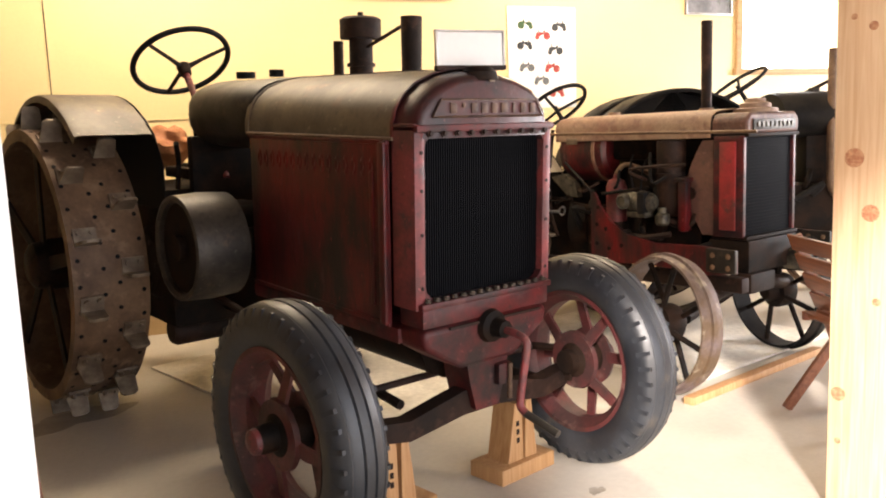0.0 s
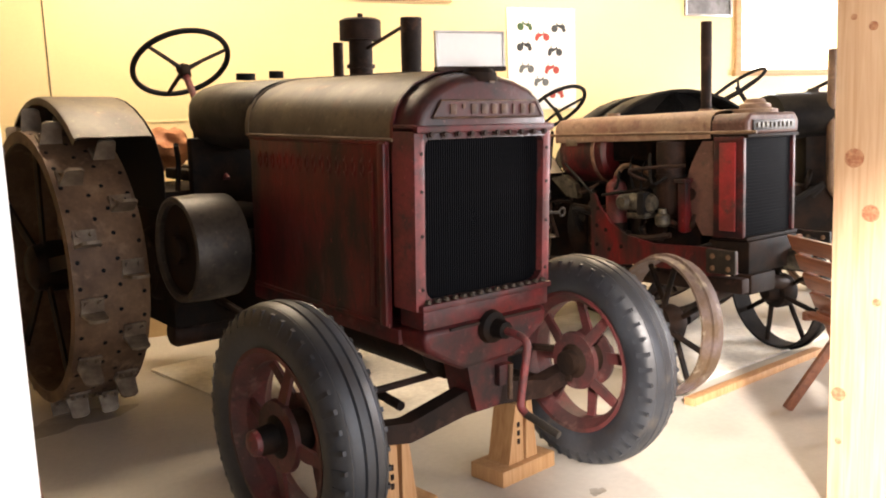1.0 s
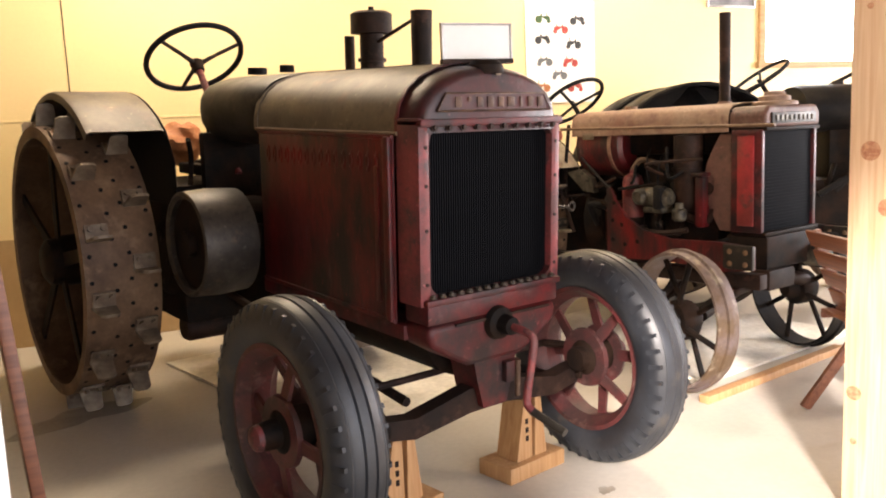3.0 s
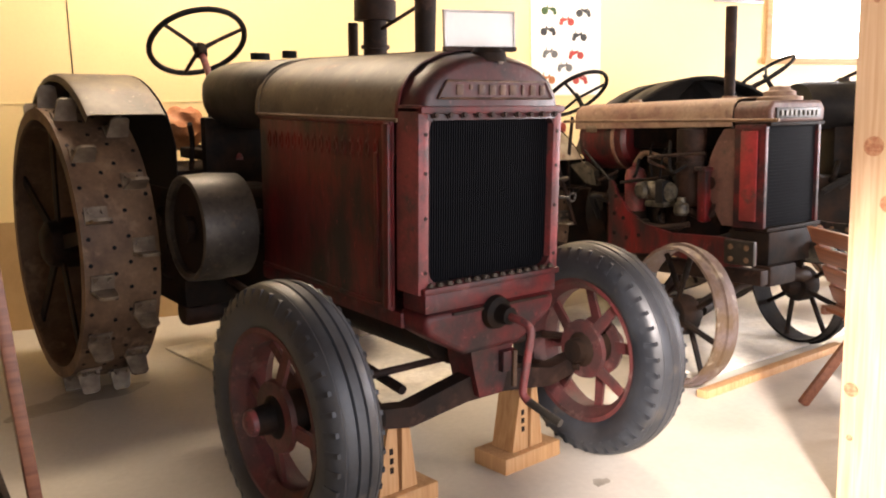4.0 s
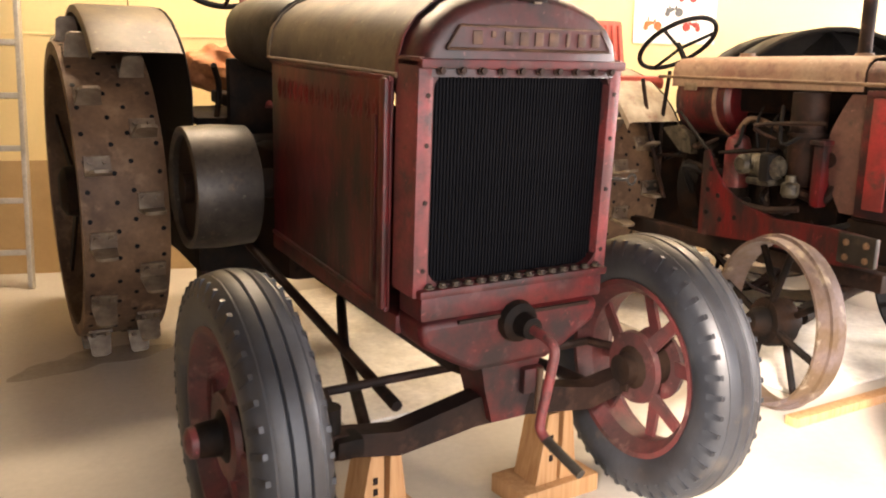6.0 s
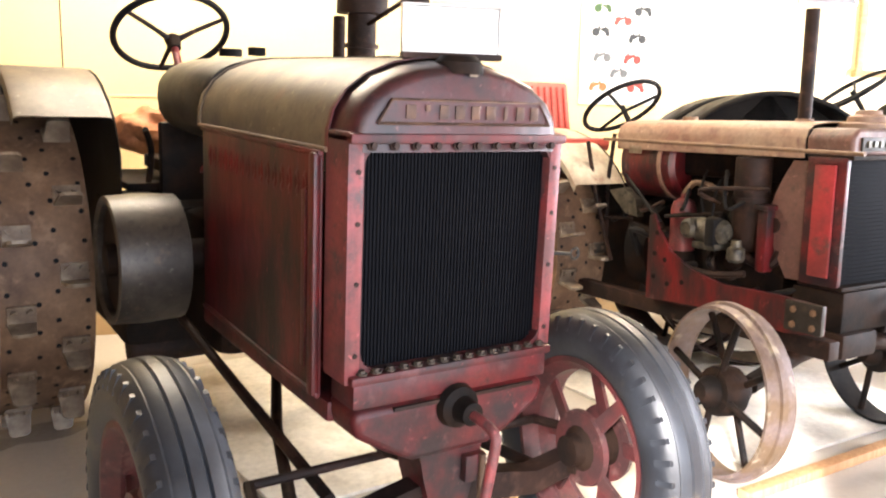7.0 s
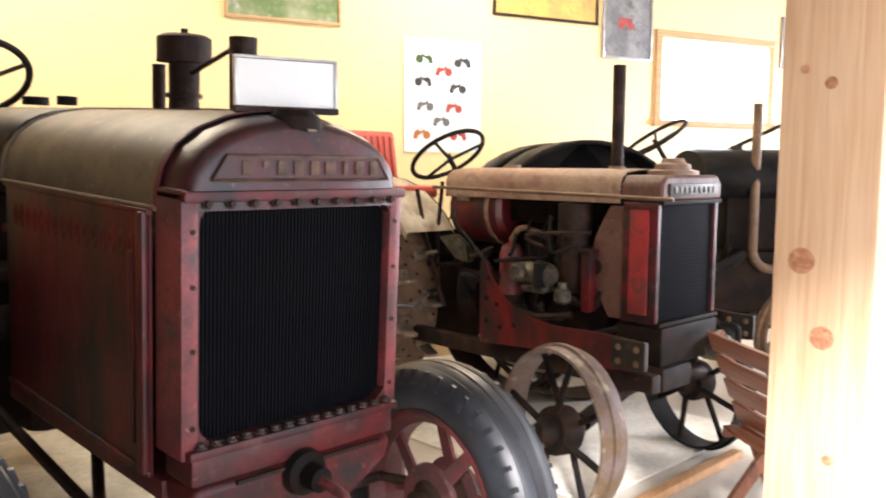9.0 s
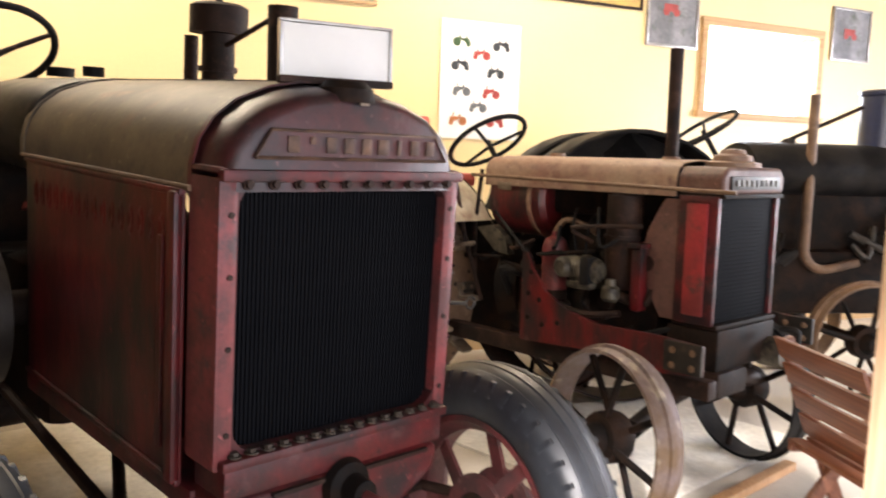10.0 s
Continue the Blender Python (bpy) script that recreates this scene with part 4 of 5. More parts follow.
for k in range(48):
    a = 2 * math.pi * k / 48
    c, e = Vector((0.20 * math.cos(a), 0.20 * math.sin(a), 0)), Vector((math.cos(a), math.sin(a), 0))
    rings.append([bm.verts.new(c + (e * math.cos(t) + Vector((0, 0, 1)) * math.sin(t)) * 0.012) for t in (2 * math.pi * j / 8 for j in range(8))])
for k in range(48):
    a, b = rings[k], rings[(k + 1) % 48]
    for j in range(8):
        bm.faces.new((a[j], a[(j + 1) % 8], b[(j + 1) % 8], b[j]))
for k in range(3):
    a = radians(30 + 120 * k)
    rod(bm, (0, 0, -0.03), (0.2 * math.cos(a), 0.2 * math.sin(a), 0), 0.009, 8)
rod(bm, (0, 0, 0), (0, 0, -0.5), 0.014, 10)
part("steering_wheel", bm, BLACK, T2, "black steering wheel on a sloping column", Matrix.Translation((-0.05, 1.36, 1.335)) @ frame_of((0, 0.60, 0.80)).to_4x4())
bm = B()
box(bm, (0, 0, 0.13), (0.42, 0.07, 0.30), 0.03)
seat = part("seat_back", bm, VINYL, T2, "ribbed red vinyl seat back", pose(-0.24, 1.80, 1.19, -10))
for k in range(9):
    bm = B()
    rod(bm, (-0.17 + 0.0425 * k, -0.036, 0.03), (-0.17 + 0.0425 * k, -0.036, 0.245), 0.010, 8)
    part("rib", bm, VINYL, seat)
bm = B()
box(bm, (-0.24, 1.62, 1.14), (0.40, 0.36, 0.07), 0.03)
part("seat_cushion", bm, VINYL, T2, "red vinyl seat cushion")
bm = B()
rod(bm, (-0.24, 1.62, 0.8), (-0.24, 1.62, 1.12), 0.03, 12)
part("seat_post", bm, RED_BRIGHT, T2)


def steel_wheel(parent, name, m, R, hw, label, mt, nsp=8, dish=0.02, centre=DARK):
    w = thing(name, m, "", "")
    for k in list(w.keys()):
        del w[k]
    w.parent = parent
    bm = B()
    prof = [(-hw, R - 0.004), (-hw, R - 0.016), (-hw * 0.3, R - 0.016), (-0.006, R - 0.016), (0.006, R - 0.016), (hw, R - 0.016), (hw, R - 0.004), (0.012, R), (0.010, R + 0.012), (-0.010, R + 0.012), (-0.012, R)]
    part("rim", lathe(bm, prof, 60, "x", True), mt, w, label)
    bm = B()
    lathe(bm, [(-0.10, 0.0), (-0.10, 0.035), (-0.07, 0.055), (0.07, 0.055), (0.09, 0.04), (0.09, 0.0)], 24, "x", False)
    lathe(bm, [(-0.045, 0.0), (-0.045, 0.085), (-0.03, 0.09), (0.03, 0.09), (0.045, 0.085), (0.045, 0.0)], 24, "x", False)
    part("hub", bm, centre, w)
    for k in range(nsp):
        s = 1 if k % 2 else -1
        bm = B()
        rod(bm, (s * 0.035, 0, 0.05), (s * dish, 0, R - 0.01), 0.013, 10)
        part("spoke", bm, centre, w, "", pose(0, 0, 0, 360 * k / nsp + 15))
    return w


steel_wheel(T2, "front_wheel", pose(-0.705, 0.085, 0.318, 0, 3, -14), 0.305, 0.055, "worn bare steel front wheel rim", mat("worn steel rim", (0.17, 0.130, 0.125), (0.13, 0.085, 0.05), (0.36, 0.31, 0.24), 6, 50, 0.55, 0.3, 0.25))
steel_wheel(T2, "front_wheel", pose(0.32, 0.12, 0.318, 0, -3, -16), 0.305, 0.055, "dark steel front wheel rim", BLACK)
bm = B()
pipe(bm, [(-0.60, 0.06, 0.33), (-0.30, 0.08, 0.40), (0.0, 0.08, 0.44), (0.30, 0.08, 0.36)], 0.035, 12)
rod(bm, (0, 0.08, 0.40), (0, 0.08, 0.52), 0.06, 16)
box(bm, (-0.12, 0.0, 0.44), (0.22, 0.10, 0.10), 0.02)
part("front_axle", bm, RUST_DARK, T2, "dark rusty front axle")
bm = B()
lathe(bm, [(-0.1, 0.0), (-0.1, 0.055), (-0.06, 0.06), (0.0, 0.06), (0.0, 0.0)], 20, "y", False, (0.18, 0, 0.52))
part("crank_socket", bm, ALU, T2)
bm = B()
pipe(bm, curve_pts([(0.16, -0.08, 0.62), (0.17, -0.14, 0.62), (0.175, -0.15, 0.58), (0.175, -0.15, 0.42), (0.19, -0.15, 0.375), (0.24, -0.15, 0.365), (0.34, -0.15, 0.365)], 5), 0.012, 10)
part("starting_crank", bm, BLACK, T2, "bent black starting crank")
for s in (-1, 1):
    bm = B()
    pipe(bm, [(s * 0.30, 0.1, 0.42), (s * 0.22, 0.7, 0.40), (s * 0.10, 1.2, 0.44)], 0.016, 8)
    part("radius_rod", bm, RUST_DARK, T2)

CREAM = mat("cream mudguard paint", (0.36, 0.30, 0.22), (0.22, 0.17, 0.12), (0.20, 0.12, 0.08), 5, 50, 0.55)
rear_wheel(T2, -0.295, -1, 1.73, 0.602, 0, 0.50, 0.62, CREAM, 55)
steel_wheel(T2, "rear_wheel", pose(0.42, 1.35, 0.515), 0.50, 0.10, "dark steel rear wheel", RUST_DARK, 10, 0.05)
rng = random.Random(9)
for k in range(26):
    bm = B()
    x0, y0, z0 = rng.uniform(-0.30, -0.16), rng.uniform(0.25, 1.35), rng.uniform(0.58, 1.05)
    if k % 3 == 0:
        rod(bm, (x0, y0, z0), (x0 - rng.uniform(0.03, 0.07), y0, z0), rng.uniform(0.015, 0.04), 14)
        part("engine_fitting", bm, rng.choice((DARK, RUST_DARK, GREY)), T2)
    else:
        pipe(bm, curve_pts([(x0, y0, z0), (x0 - 0.05, y0 + rng.uniform(-0.1, 0.1), z0 + rng.uniform(-0.06, 0.06)), (x0 + 0.02, y0 + rng.uniform(-0.22, 0.22), z0 + rng.uniform(-0.15, 0.15))], 4), rng.uniform(0.006, 0.018), 8)
        part("engine_pipe", bm, rng.choice((DARK, RUST_DARK, RUST, BLACK)), T2)
# ---- third tractor, black, behind ----
T3 = thing("tractor", pose(4.37, 0.10, 0, 0, 0, 54), "old black tractor with round hood and steel wheels", "tractor", "tractors in the hall")
bm = B()
prof = []
rings = []
for y, sc in ((0.05, 0.96), (0.07, 1.0), (0.62, 1.0), (0.64, 0.985), (0.66, 1.0), (1.22, 1.0), (1.26, 0.93)):
    rings.append([bm.verts.new((0.25 * sc * math.cos(a), y, 1.24 + 0.15 * sc * math.sin(a))) for a in (2 * math.pi * k / 28 for k in range(28))])
for a, b in zip(rings, rings[1:]):
    for k in range(28):
        bm.faces.new((a[k], a[(k + 1) % 28], b[(k + 1) % 28], b[k]))
bm.faces.new(rings[0][::-1])
bm.faces.new(rings[-1])
h3 = part("hood", bm, BLACK, T3, "round black hood and fuel tank")
for y in (0.3, 0.95):
    bm = B()
    lathe(bm, [(1.385, 0.0), (1.385, 0.035), (1.41, 0.035), (1.41, 0.0)], 16, "z", False, (0.0, y, 0))
    part("tank_cap", bm, GREY, h3)
bm = B()
box(bm, (0, 0.62, 0.62), (0.34, 1.2, 0.36), 0.04)
part("crankcase", bm, DARK, T3)
bm = B()
box(bm, (0.02, 0.70, 0.95), (0.24, 0.70, 0.34), 0.03)
part("cylinder_block", bm, DARK, T3)
bm = B()
box(bm, (0, 2.0, 0.64), (0.5, 0.8, 0.44), 0.06)
part("engine_block", bm, DARK, T3, "dark greasy engine block")
rng = random.Random(4)
for k in range(16):
    bm = B()
    x0, y0, z0 = -0.16 - rng.random() * 0.06, 0.1 + rng.random() * 1.0, 0.72 + rng.random() * 0.42
    pipe(bm, curve_pts([(x0, y0, z0), (x0 - 0.05, y0 + rng.uniform(-0.1, 0.1), z0 + rng.uniform(-0.08, 0.08)), (x0 - 0.01, y0 + rng.uniform(-0.2, 0.2), z0 + rng.uniform(-0.12, 0.12))], 4), rng.uniform(0.010, 0.022), 8)
    part("engine_pipe", bm, rng.choice((DARK, GREY, BLACK)), T3)
bm = B()
pipe(bm, [(-0.22, 0.95, 1.64), (-0.22, 0.95, 0.82)] + [(-0.22, 0.95 - 0.12 + 0.12 * math.cos(radians(t)), 0.82 - 0.12 * math.sin(radians(t))) for t in range(15, 120, 15)] + [(-0.20, 0.62, 0.74)], 0.026, 12)
part("exhaust_pipe", bm, RUST, T3, "brown upright pipe with a bent foot")
bm = B()
box(bm, (0, 0.0, 0.80), (0.42, 0.12, 0.60), 0.02)
part("radiator", bm, BLACK, T3)
for s in (-1, 1):
    bm = B()
    arc = [(0.62 * math.cos(radians(a)), 0.62 * math.sin(radians(a))) for a in range(15, 166, 10)]
    rows = [[bm.verts.new((xx, y + 2.0, z + 0.80 - d)) for xx, d in ((s * 0.27 - 0.17, 0.02), (s * 0.27 - 0.15, 0), (s * 0.27 + 0.15, 0), (s * 0.27 + 0.17, 0.02))] for y, z in arc]
    for a, b in zip(rows, rows[1:]):
        for k in range(3):
            bm.faces.new((a[k], a[k + 1], b[k + 1], b[k]))
    f = part("fender", bm, BLACK, T3, "round black mudguard")
    so = f.modifiers.new("sheet", "SOLIDIFY")
    so.thickness = 0.006
    bm = B()
    slab(bm, [(y + 2.0, z + 0.80) for y, z in arc] + [(1.4, 0.8), (2.6, 0.8)][::-1], 0.004, "x", s * 0.13)
    part("fender_side", bm, BLACK, f)
    steel_wheel(T3, "rear_wheel", pose(s * 0.27, 2.0, 0.60), 0.58, 0.11, "dark steel rear wheel", RUST_DARK, 10, 0.05)
    steel_wheel(T3, "front_wheel", pose(s * 0.36, 0.65, 0.33), 0.32, 0.06, "rusty steel front wheel", RUST, 8)
bm = B()
rod(bm, (-0.36, 0.65, 0.33), (0.36, 0.65, 0.33), 0.03, 12)
part("front_axle", bm, RUST_DARK, T3)
bm = B()
rings = []
for k in range(48):
    a = 2 * math.pi * k / 48
    c, e = Vector((0.20 * math.cos(a), 0.20 * math.sin(a), 0)), Vector((math.cos(a), math.sin(a), 0))
    rings.append([bm.verts.new(c + (e * math.cos(t) + Vector((0, 0, 1)) * math.sin(t)) * 0.012) for t in (2 * math.pi * j / 8 for j in range(8))])
for k in range(48):
    a, b = rings[k], rings[(k + 1) % 48]
    for j in range(8):
        bm.faces.new((a[j], a[(j + 1) % 8], b[(j + 1) % 8], b[j]))
for k in range(3):
    a = radians(30 + 120 * k)
    rod(bm, (0, 0, -0.03), (0.2 * math.cos(a), 0.2 * math.sin(a), 0), 0.009, 8)
rod(bm, (0, 0, 0), (0, 0, -0.45), 0.014, 10)
part("steering_wheel", bm, BLACK, T3, "black steering wheel", Matrix.Translation((0.0, 1.47, 1.44)) @ frame_of((0, 0.55, 0.83)).to_4x4())
bm = B()
lathe(bm, [(1.36, 0.0), (1.36, 0.115), (1.66, 0.115), (1.672, 0.125), (1.69, 0.125), (1.70, 0.10), (1.70, 0.0)], 28, "z", False, (0.0, 0.40, 0))
part("air_drum", bm, BLUE, T3, "dark blue round air cleaner drum")
bm = B()
rod(bm, (0.0, 0.52, 1.60), (0.02, 1.0, 1.38), 0.012, 8)
part("stay_rod", bm, RUST_DARK, T3)


# ---- wooden post, chair, blocks, boards ----
bm = B()
box(bm, (0, 0, HIGH / 2), (0.20, 0.205, HIGH), 0.006)
post = thing("post", pose(0.752, -0.903, 0), "pale knotty square pine post", "post")
part("post_body", bm, PINE, post)
for x, z, r in ((-0.043, 1.077, 0.028), (0.006, 0.918, 0.025), (-0.072, 0.364, 0.022), (-0.070, 0.216, 0.010), (0.0, 1.445, 0.013), (-0.054, 1.476, 0.009), (0.03, 0.66, 0.012)):
    bm = B()
    lathe(bm, [(-0.1012, 0.0), (-0.1010, r * 0.6), (-0.1002, r)], 16, "x", False, (0, -x, z))
    part("knot", bm, KNOT, post)

chair = thing("chair", pose(1.415, -0.52, 0, 0, 0, -126) @ Matrix.Scale(0.92, 4), "red-brown slatted wooden folding chair", "chair")
for s in (-1, 1):
    bm = B()
    box(bm, (0, 0, 0), (0.028, 0.045, 0.86), 0.006, pose(s * 0.225, 0.055, 0.395, 22, 0, 0))
    part("back_post", bm, CHAIRW, chair)
    bm = B()
    box(bm, (0, 0, 0), (0.026, 0.045, 0.62), 0.006, pose(s * 0.195, 0.03, 0.255, -36, 0, 0))
    part("leg", bm, CHAIRW, chair)
for k in range(4):
    bm = B()
    box(bm, (0, 0, 0), (0.46, 0.014, 0.075), 0.004, pose(0, -0.02 - 0.036 * k, 0.50 + 0.088 * k, 22))
    part("back_slat", bm, CHAIRW, chair)
for k in range(6):
    bm = B()
    box(bm, (0, -0.04 + 0.065 * k, 0.435 + 0.005 * k), (0.47, 0.052, 0.018), 0.004)
    part("seat_slat", bm, CHAIRW, chair)
for s in (-1, 1):
    bm = B()
    box(bm, (s * 0.20, 0.12, 0.425), (0.025, 0.40, 0.03), 0.005)
    part("seat_rail", bm, CHAIRW, chair)


def axle_block(m):
    t = thing("axle_block", m, "sawn pine axle stand on a square wooden base", "wooden block", "axle blocks")
    bm = B()
    box(bm, (0, 0, 0.028), (0.27, 0.155, 0.055), 0.003)
    part("base", bm, BLOCKW, t)
    bm = B()
    slab(bm, [(-0.075, 0.056), (-0.035, 0.262), (0.0, 0.262), (0.0, 0.056)], 0.10, "y", -0.05)
    up = part("upright", bm, BLOCKW, t)
    bm = B()
    slab(bm, [(0.012, 0.056), (0.020, 0.262), (0.048, 0.262), (0.072, 0.056)], 0.10, "y", -0.05)
    part("upright", bm, BLOCKW, t)
    for k in range(3):
        bm = B()
        box(bm, (-0.025, -0.052, 0.13 + 0.03 * k), (0.012, 0.003, 0.018), 0)
        part("printed_mark", bm, RUST_DARK, up)
    return t


axle_block(pose(0.167, 0.085, 0, 0, 0, 2))
axle_block(pose(-0.37, 0.10, 0, 0, 0, 2))

board = thing("display_board", pose(-1.915, -0.85, 0, 0, 0, -4), "plain white display board standing on wooden feet", "display board")
bm = B()
box(bm, (0, 0, 0.80), (0.67, 0.02, 1.52), 0.003)
part("panel", bm, WHITE, board)
for s in (-1, 1):
    bm = B()
    box(bm, (s * 0.22, 0.0, 0.02), (0.05, 0.34, 0.04), 0.004)
    part("foot", bm, CHAIRW, board)
bm = B()
box(bm, (0, 0, 0.48), (0.03, 0.055, 0.98), 0.004, pose(0, 0, 0, 0, -4, 0))
tagged(part("plank", bm, CHAIRW, None, "", pose(-1.325, 0.20, 0, 0, 0, -4)), "brown wooden plank leaning beside a dark crate", "plank")
crate = thing("crate", pose(-1.62, 0.45, 0, 0, 0, -4), "low dark wooden crate on the floor", "crate")
for c, sz in (((0, 0, 0.012), (0.50, 0.34, 0.02)), ((0, -0.165, 0.14), (0.50, 0.018, 0.24)), ((0, 0.165, 0.14), (0.50, 0.018, 0.24)), ((-0.241, 0, 0.14), (0.018, 0.31, 0.24)), ((0.241, 0, 0.14), (0.018, 0.31, 0.24))):
    bm = B()
    box(bm, c, sz, 0.003)
    part("side_board", bm, RUST_DARK, crate)
ladder = thing("ladder", pose(-1.16, 3.28, 0, 0, 0, -19), "aluminium ladder standing against the wall", "ladder")
for s in (-1, 1):
    bm = B()
    box(bm, (s * 0.22, 0, 1.0), (0.025, 0.06, 2.0), 0.004, pose(0, 0, 0, -8))
    part("rail", bm, LADDER, ladder)
for k in range(7):
    bm = B()
    box(bm, (0, 0, 0.2 + 0.28 * k), (0.43, 0.04, 0.03), 0.006, pose(0, 0, 0, -8))
    part("rung", bm, LADDER, ladder)

for x, y, sx, sy, rot in ((0.35, 1.60, 1.1, 1.7, 2), (2.10, 0.87, 1.3, 1.45, -2)):
    bm = B()
    box(bm, (0, 0, 0.008), (sx, sy, 0.012), 0.002)
    s = tagged(part("drip_sheet", bm, SHEET, None, "", pose(x, y, 0.001, 0, 0, rot)), "white board sheet on the floor under a tractor", "drip sheet", "drip sheets")
bm = B()
box(bm, (0, 0, 0.018), (1.15, 0.05, 0.034), 0.003)
tagged(part("plank", bm, BLOCKW, None, "", pose(1.76, 0.02, 0.0, 0, 0, -1)), "long thin sawn plank lying on the floor", "plank")

# crumpled leather glove on the seat frame
bm = B()
bmesh.ops.create_icosphere(bm, subdivisions=4, radius=0.125)
for v in bm.verts:
    n1 = noise.noise(v.co * 14) * 0.035 + noise.noise(v.co * 34) * 0.012
    v.co = Vector((v.co.x * 1.2, v.co.y * 0.9, v.co.z * 0.75)) + v.co.normalized() * n1
tagged(part("glove", bm, CLOTH, None, "", pose(-0.20, 2.08, 1.19)), "crumpled orange leather work glove on the tractor", "glove")

# sign on the radiator
sign = thing("sign", pose(-0.026, 0.03, 1.392, 0, 0, -18), "white information sign in a dark frame", "sign")
bm = B()
box(bm, (0, 0, 0.058), (0.222, 0.012, 0.104), 0.002)
part("panel", bm, WHITE, sign)
for c, s in (((0, -0.002, 0.114), (0.237, 0.02, 0.006)), ((0, -0.002, 0.001), (0.237, 0.028, 0.014)), ((-0.1145, -0.002, 0.0595), (0.007, 0.02, 0.103)), ((0.1145, -0.002, 0.0595), (0.007, 0.02, 0.103))):
    bm = B()
    box(bm, c, s, 0.002)
    part("frame_strip", bm, RUST_DARK if c[2] < 0.01 else STEEL, sign)

# ---- on the back wall ----
bm = B()
window = tagged(new("window_1"), "bright window with a plain pine frame", "window", "", "structure")
window.matrix_basis = ROOM
x0, x1, z0, z1 = WIN
for c, s in ((((x0 + x1) / 2, -0.012, z1 + 0.03), (x1 - x0 + 0.13, 0.03, 0.06)), (((x0 + x1) / 2, -0.018, z0 - 0.025), (x1 - x0 + 0.16, 0.05, 0.05)), ((x0 - 0.03, -0.012, (z0 + z1) / 2), (0.06, 0.03, z1 - z0)), ((x1 + 0.03, -0.012, (z0 + z1) / 2), (0.06, 0.03, z1 - z0))):
    bm = B()
    box(bm, c, s, 0.004)
    part("window_frame", bm, PINE_X, window)


def flat_picture(name, label, u0, u1, za, zb, face, rim=None, cat="picture"):
    t = thing(name, ROOM @ Matrix.Translation(((u0 + u1) / 2, -0.004, (za + zb) / 2)), label, cat)
    w, h = u1 - u0, zb - za
    bm = B()
    box(bm, (0, -0.004, 0), (w, 0.006, h), 0)
    part("print", bm, face, t, "", None, False)
    if rim:
        for c, s in (((0, -0.008, h / 2), (w + 0.02, 0.018, 0.018)), ((0, -0.008, -h / 2), (w + 0.02, 0.018, 0.018)), ((-w / 2, -0.008, 0), (0.018, 0.018, h)), ((w / 2, -0.008, 0), (0.018, 0.018, h))):
            bm = B()
            box(bm, c, s, 0.003)
            part("frame_strip", bm, rim, t)
    return t


poster = flat_picture("poster", "white poster with small coloured tractor prints", 3.685, 4.245, 1.372, 2.10, PAPER, None, "poster")
rng = random.Random(2)
spots = [(3.826, 1.978, 1), (4.105, 1.966, 2), (3.968, 1.904, 0), (3.818, 1.832, 2), (4.072, 1.796, 2), (3.834, 1.675, 4), (4.044, 1.667, 0), (3.953, 1.578, 4), (3.812, 1.492, 3), (4.077, 1.488, 0)]
for u, z, c in spots:
    t = Matrix.Translation((u - 3.965, -0.0085, z - 1.736))
    bm = B()
    flip, hood, stack = rng.choice((-1, 1)), rng.uniform(0.010, 0.020), rng.uniform(0.030, 0.046)
    rear = [(0.034 + 0.028 * math.cos(radians(a)), -0.012 + 0.028 * math.sin(radians(a))) for a in range(95, -216, -31)]
    front = [(-0.046 + 0.017 * math.cos(radians(a)), -0.023 + 0.017 * math.sin(radians(a))) for a in range(20, -221, -40)]
    top = [(-0.052, hood), (-0.036, hood), (-0.035, stack), (-0.029, stack), (-0.028, hood + 0.002), (0.004, hood), (0.010, 0.030), (0.018, 0.031), (0.020, 0.012)]
    slab(bm, [(x * flip, z) for x, z in top + rear + front], 0.002, "y", -0.001)
    part("printed_tractor", bm, PRINT[c], poster, "", t, False)
SCENIC = mat("landscape print", (0.13, 0.20, 0.07), (0.30, 0.33, 0.20), (0.42, 0.44, 0.40), 4, 30, 0.5, 0, 0)
flat_picture("picture", "green landscape picture in a narrow wooden frame", 2.565, 3.25, 2.135, 2.60, SCENIC, PINE_X)
OCHRE = mat("ochre sign print", (0.55, 0.38, 0.10), (0.40, 0.28, 0.09), None, 6, 40, 0.5, 0, 0)
sg = flat_picture("picture", "ochre and brown sign with two painted fields", 4.345, 5.19, 2.30, 2.66, OCHRE, RUST_DARK)
PHOTO = mat("grey photo print", (0.13, 0.13, 0.14), (0.24, 0.24, 0.25), (0.08, 0.09, 0.07), 5, 40, 0.45, 0, 0)
for u0, u1, za, zb in ((5.25, 5.69, 2.075, 2.56), (7.06, 7.48, 2.11, 2.505)):
    t = flat_picture("photograph", "grey photograph of a red tractor in a thin frame", u0, u1, za, zb, PHOTO, STEEL)
    bm = B()
    box(bm, (-0.02, -0.0085, 0.02), (0.12, 0.002, 0.05), 0)
    for dx in (-0.06, 0.03):
        rod(bm, (dx, -0.008, -0.01), (dx, -0.0096, -0.01), 0.028, 14)
    part("printed_tractor", bm, PRINT[0], t, "", None, False)
for u in (0.66,):
    bm = B()
    box(bm, (u, -0.002, 1.35 + 0.85), (0.006, 0.004, 1.7), 0)
    setting("trim", bm, RUST_DARK, "thin dark joint between wall panels", ROOM, "trim")
bm = B()
box(bm, (-0.4, -0.003, 1.36), (4.4, 0.006, 0.014), 0.002)
setting("trim", bm, WALL, "thin horizontal rail on the yellow wall", ROOM, "trim")
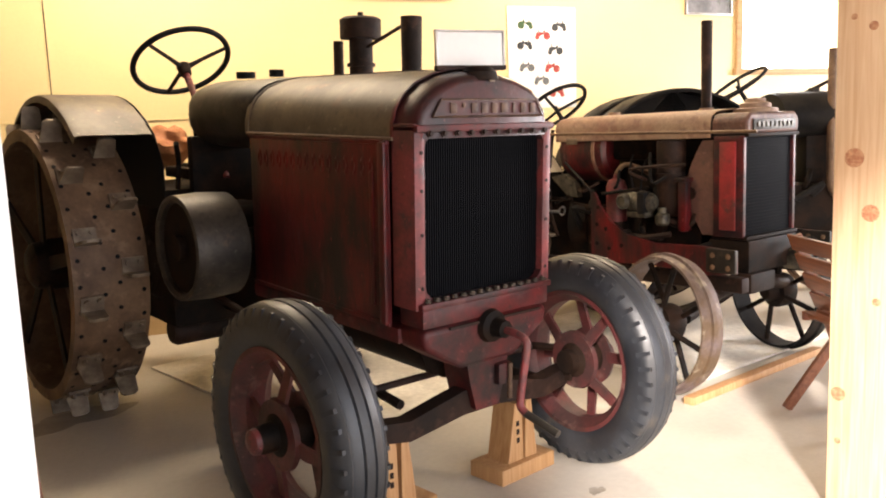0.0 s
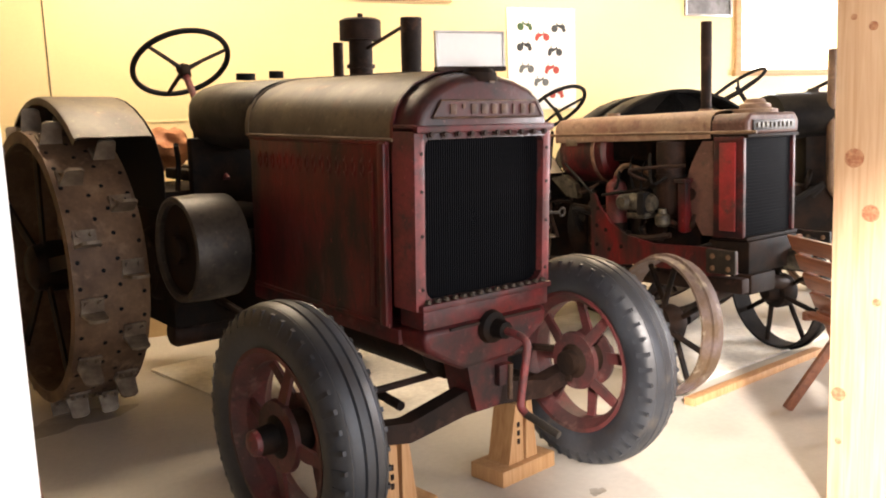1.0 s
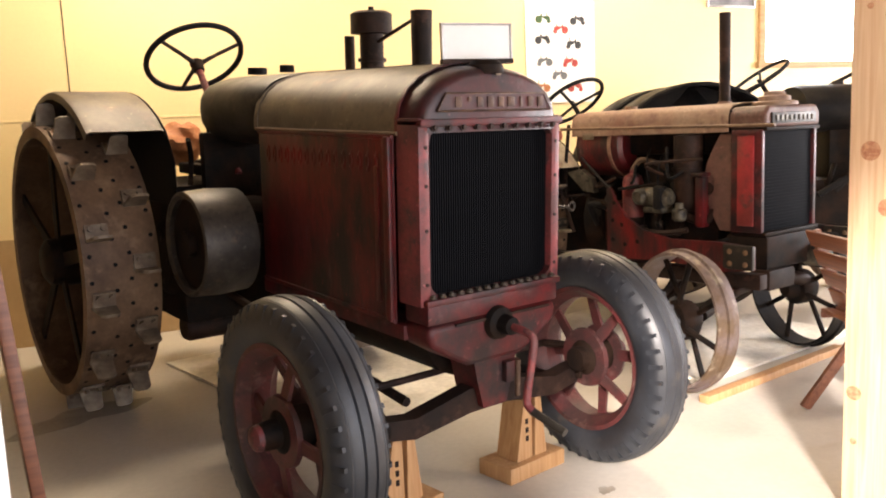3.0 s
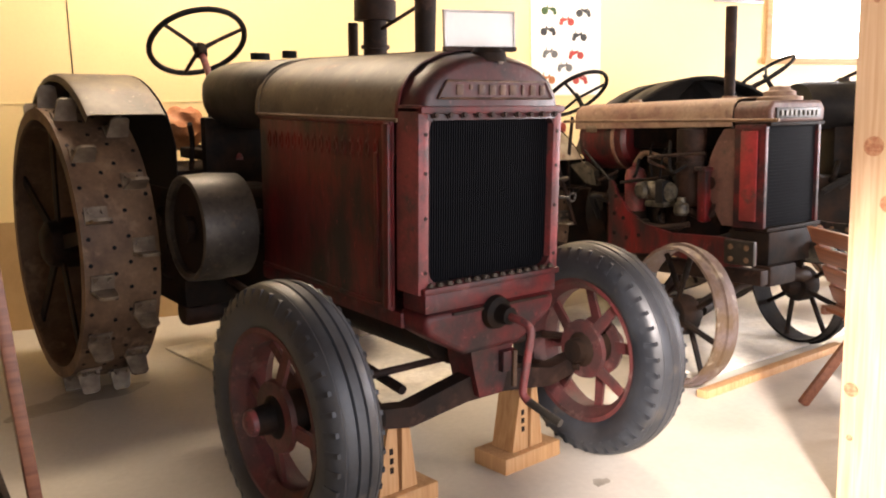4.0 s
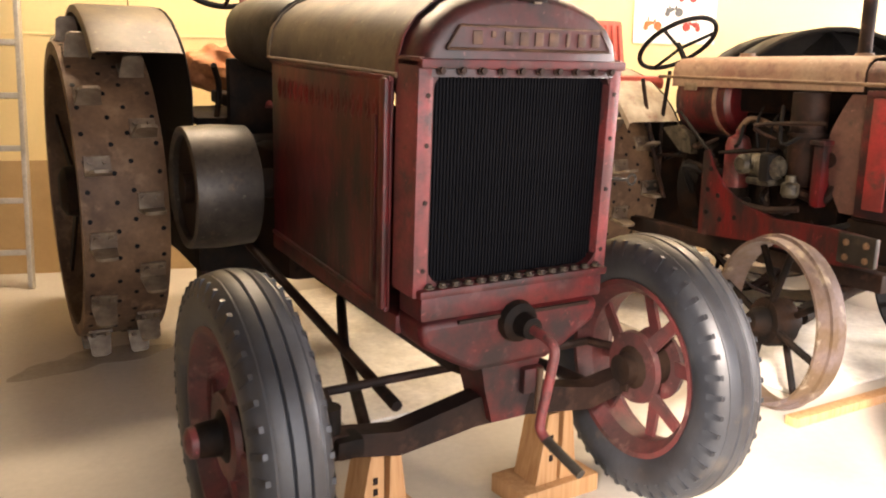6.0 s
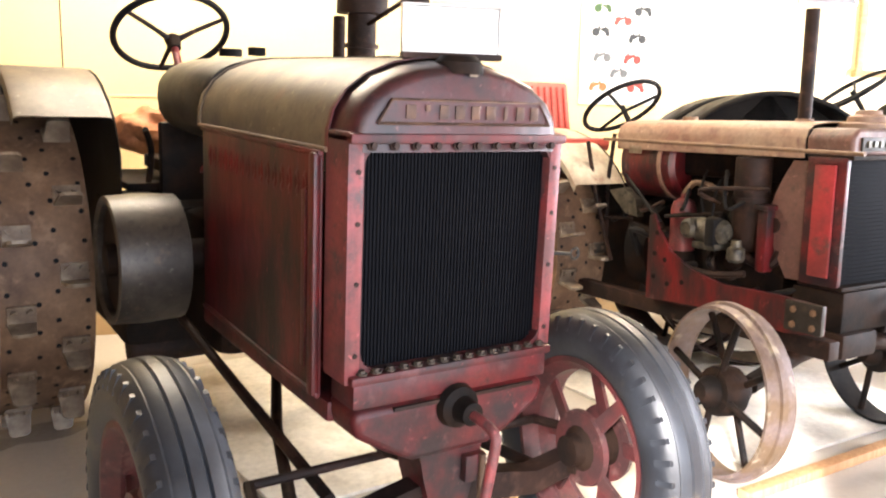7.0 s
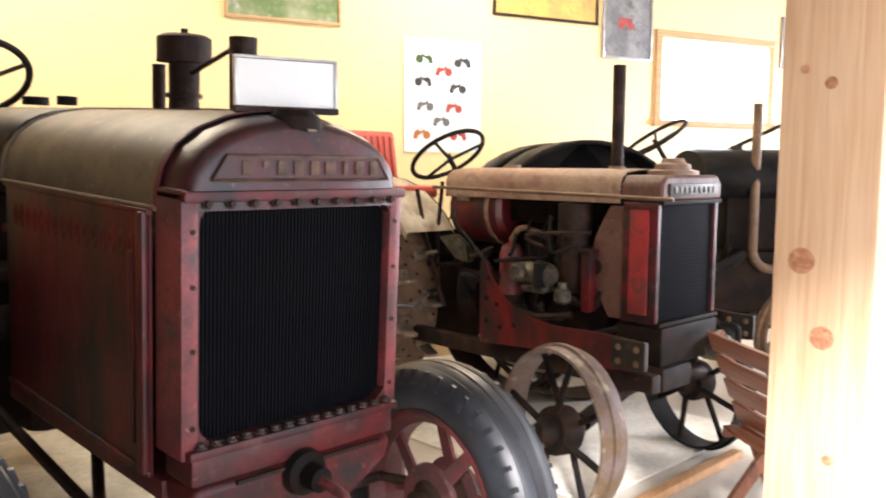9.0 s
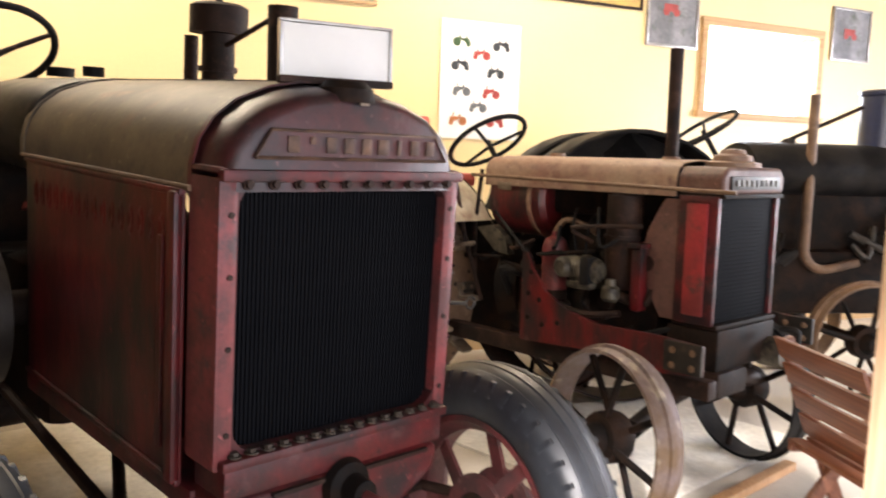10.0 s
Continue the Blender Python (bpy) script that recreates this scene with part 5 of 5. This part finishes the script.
# housings for the added, unseen ceiling lights
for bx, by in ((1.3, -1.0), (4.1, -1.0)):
    t = thing("added_ceiling_lamp", ROOM @ pose(bx, by, HIGH), "plain white batten lamp, added out of view on the ceiling", "lamp", "ceiling lamps")
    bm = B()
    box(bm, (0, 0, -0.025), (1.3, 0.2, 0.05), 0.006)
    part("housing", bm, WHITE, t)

# bright overcast sky outside the window
GLOW = bpy.data.materials.new("overcast sky")
GLOW.use_nodes = True
gn = GLOW.node_tree
em = gn.nodes.new("ShaderNodeEmission")
em.inputs[0].default_value, em.inputs[1].default_value = (1.0, 0.99, 0.97, 1), 6.0
gn.links.new(em.outputs[0], gn.nodes["Material Output"].inputs[0])
bm = B()
box(bm, (6.35, 1.6, 1.9), (6.0, 0.02, 4.0), 0)
setting("backdrop", bm, GLOW, "blank bright sky outside the window", ROOM, "sky")


def stain(m, rx, ry, seed, label):
    r = random.Random(seed)
    ph = [r.uniform(0, 6.28) for _ in range(4)]
    bm = B()
    pts = []
    for k in range(40):
        a = 2 * math.pi * k / 40
        w = 1 + 0.22 * math.sin(2 * a + ph[0]) + 0.16 * math.sin(3 * a + ph[1]) + 0.10 * math.sin(7 * a + ph[2])
        pts.append((rx * w * math.cos(a), ry * w * math.sin(a)))
    slab(bm, pts, 0.001, "z", 0.0005)
    return setting("oil_stain", bm, OIL, label, m, "stain")


LOWER_WALL = mat("brown lower wall strip", (0.46, 0.31, 0.15), (0.40, 0.26, 0.12), None, 2, 40, 0.6, 0.0, 0.0, speck=0.04)
OIL = mat("old oil on concrete", (0.27, 0.235, 0.185), (0.38, 0.34, 0.285), None, 7, 50, 0.45, 0.0, 0.05, (0.4, 0.7))
stain(pose(-0.82, 1.87, 0, 0, 0, 10), 0.25, 0.13, 3, "dark oil stain on the concrete floor")
stain(pose(0.235, -0.235, 0, 0, 0, 30), 0.035, 0.022, 5, "small dark spot on the concrete floor")
# darker brown strip along the wall's foot, 0.66 m high
bm = B()
box(bm, ((U0 + U1) / 2, -0.005, 0.33), (U1 - U0 - 0.02, 0.01, 0.66), 0.002)
setting("dado", bm, LOWER_WALL, "brown strip along the foot of the yellow wall", ROOM, "wall")
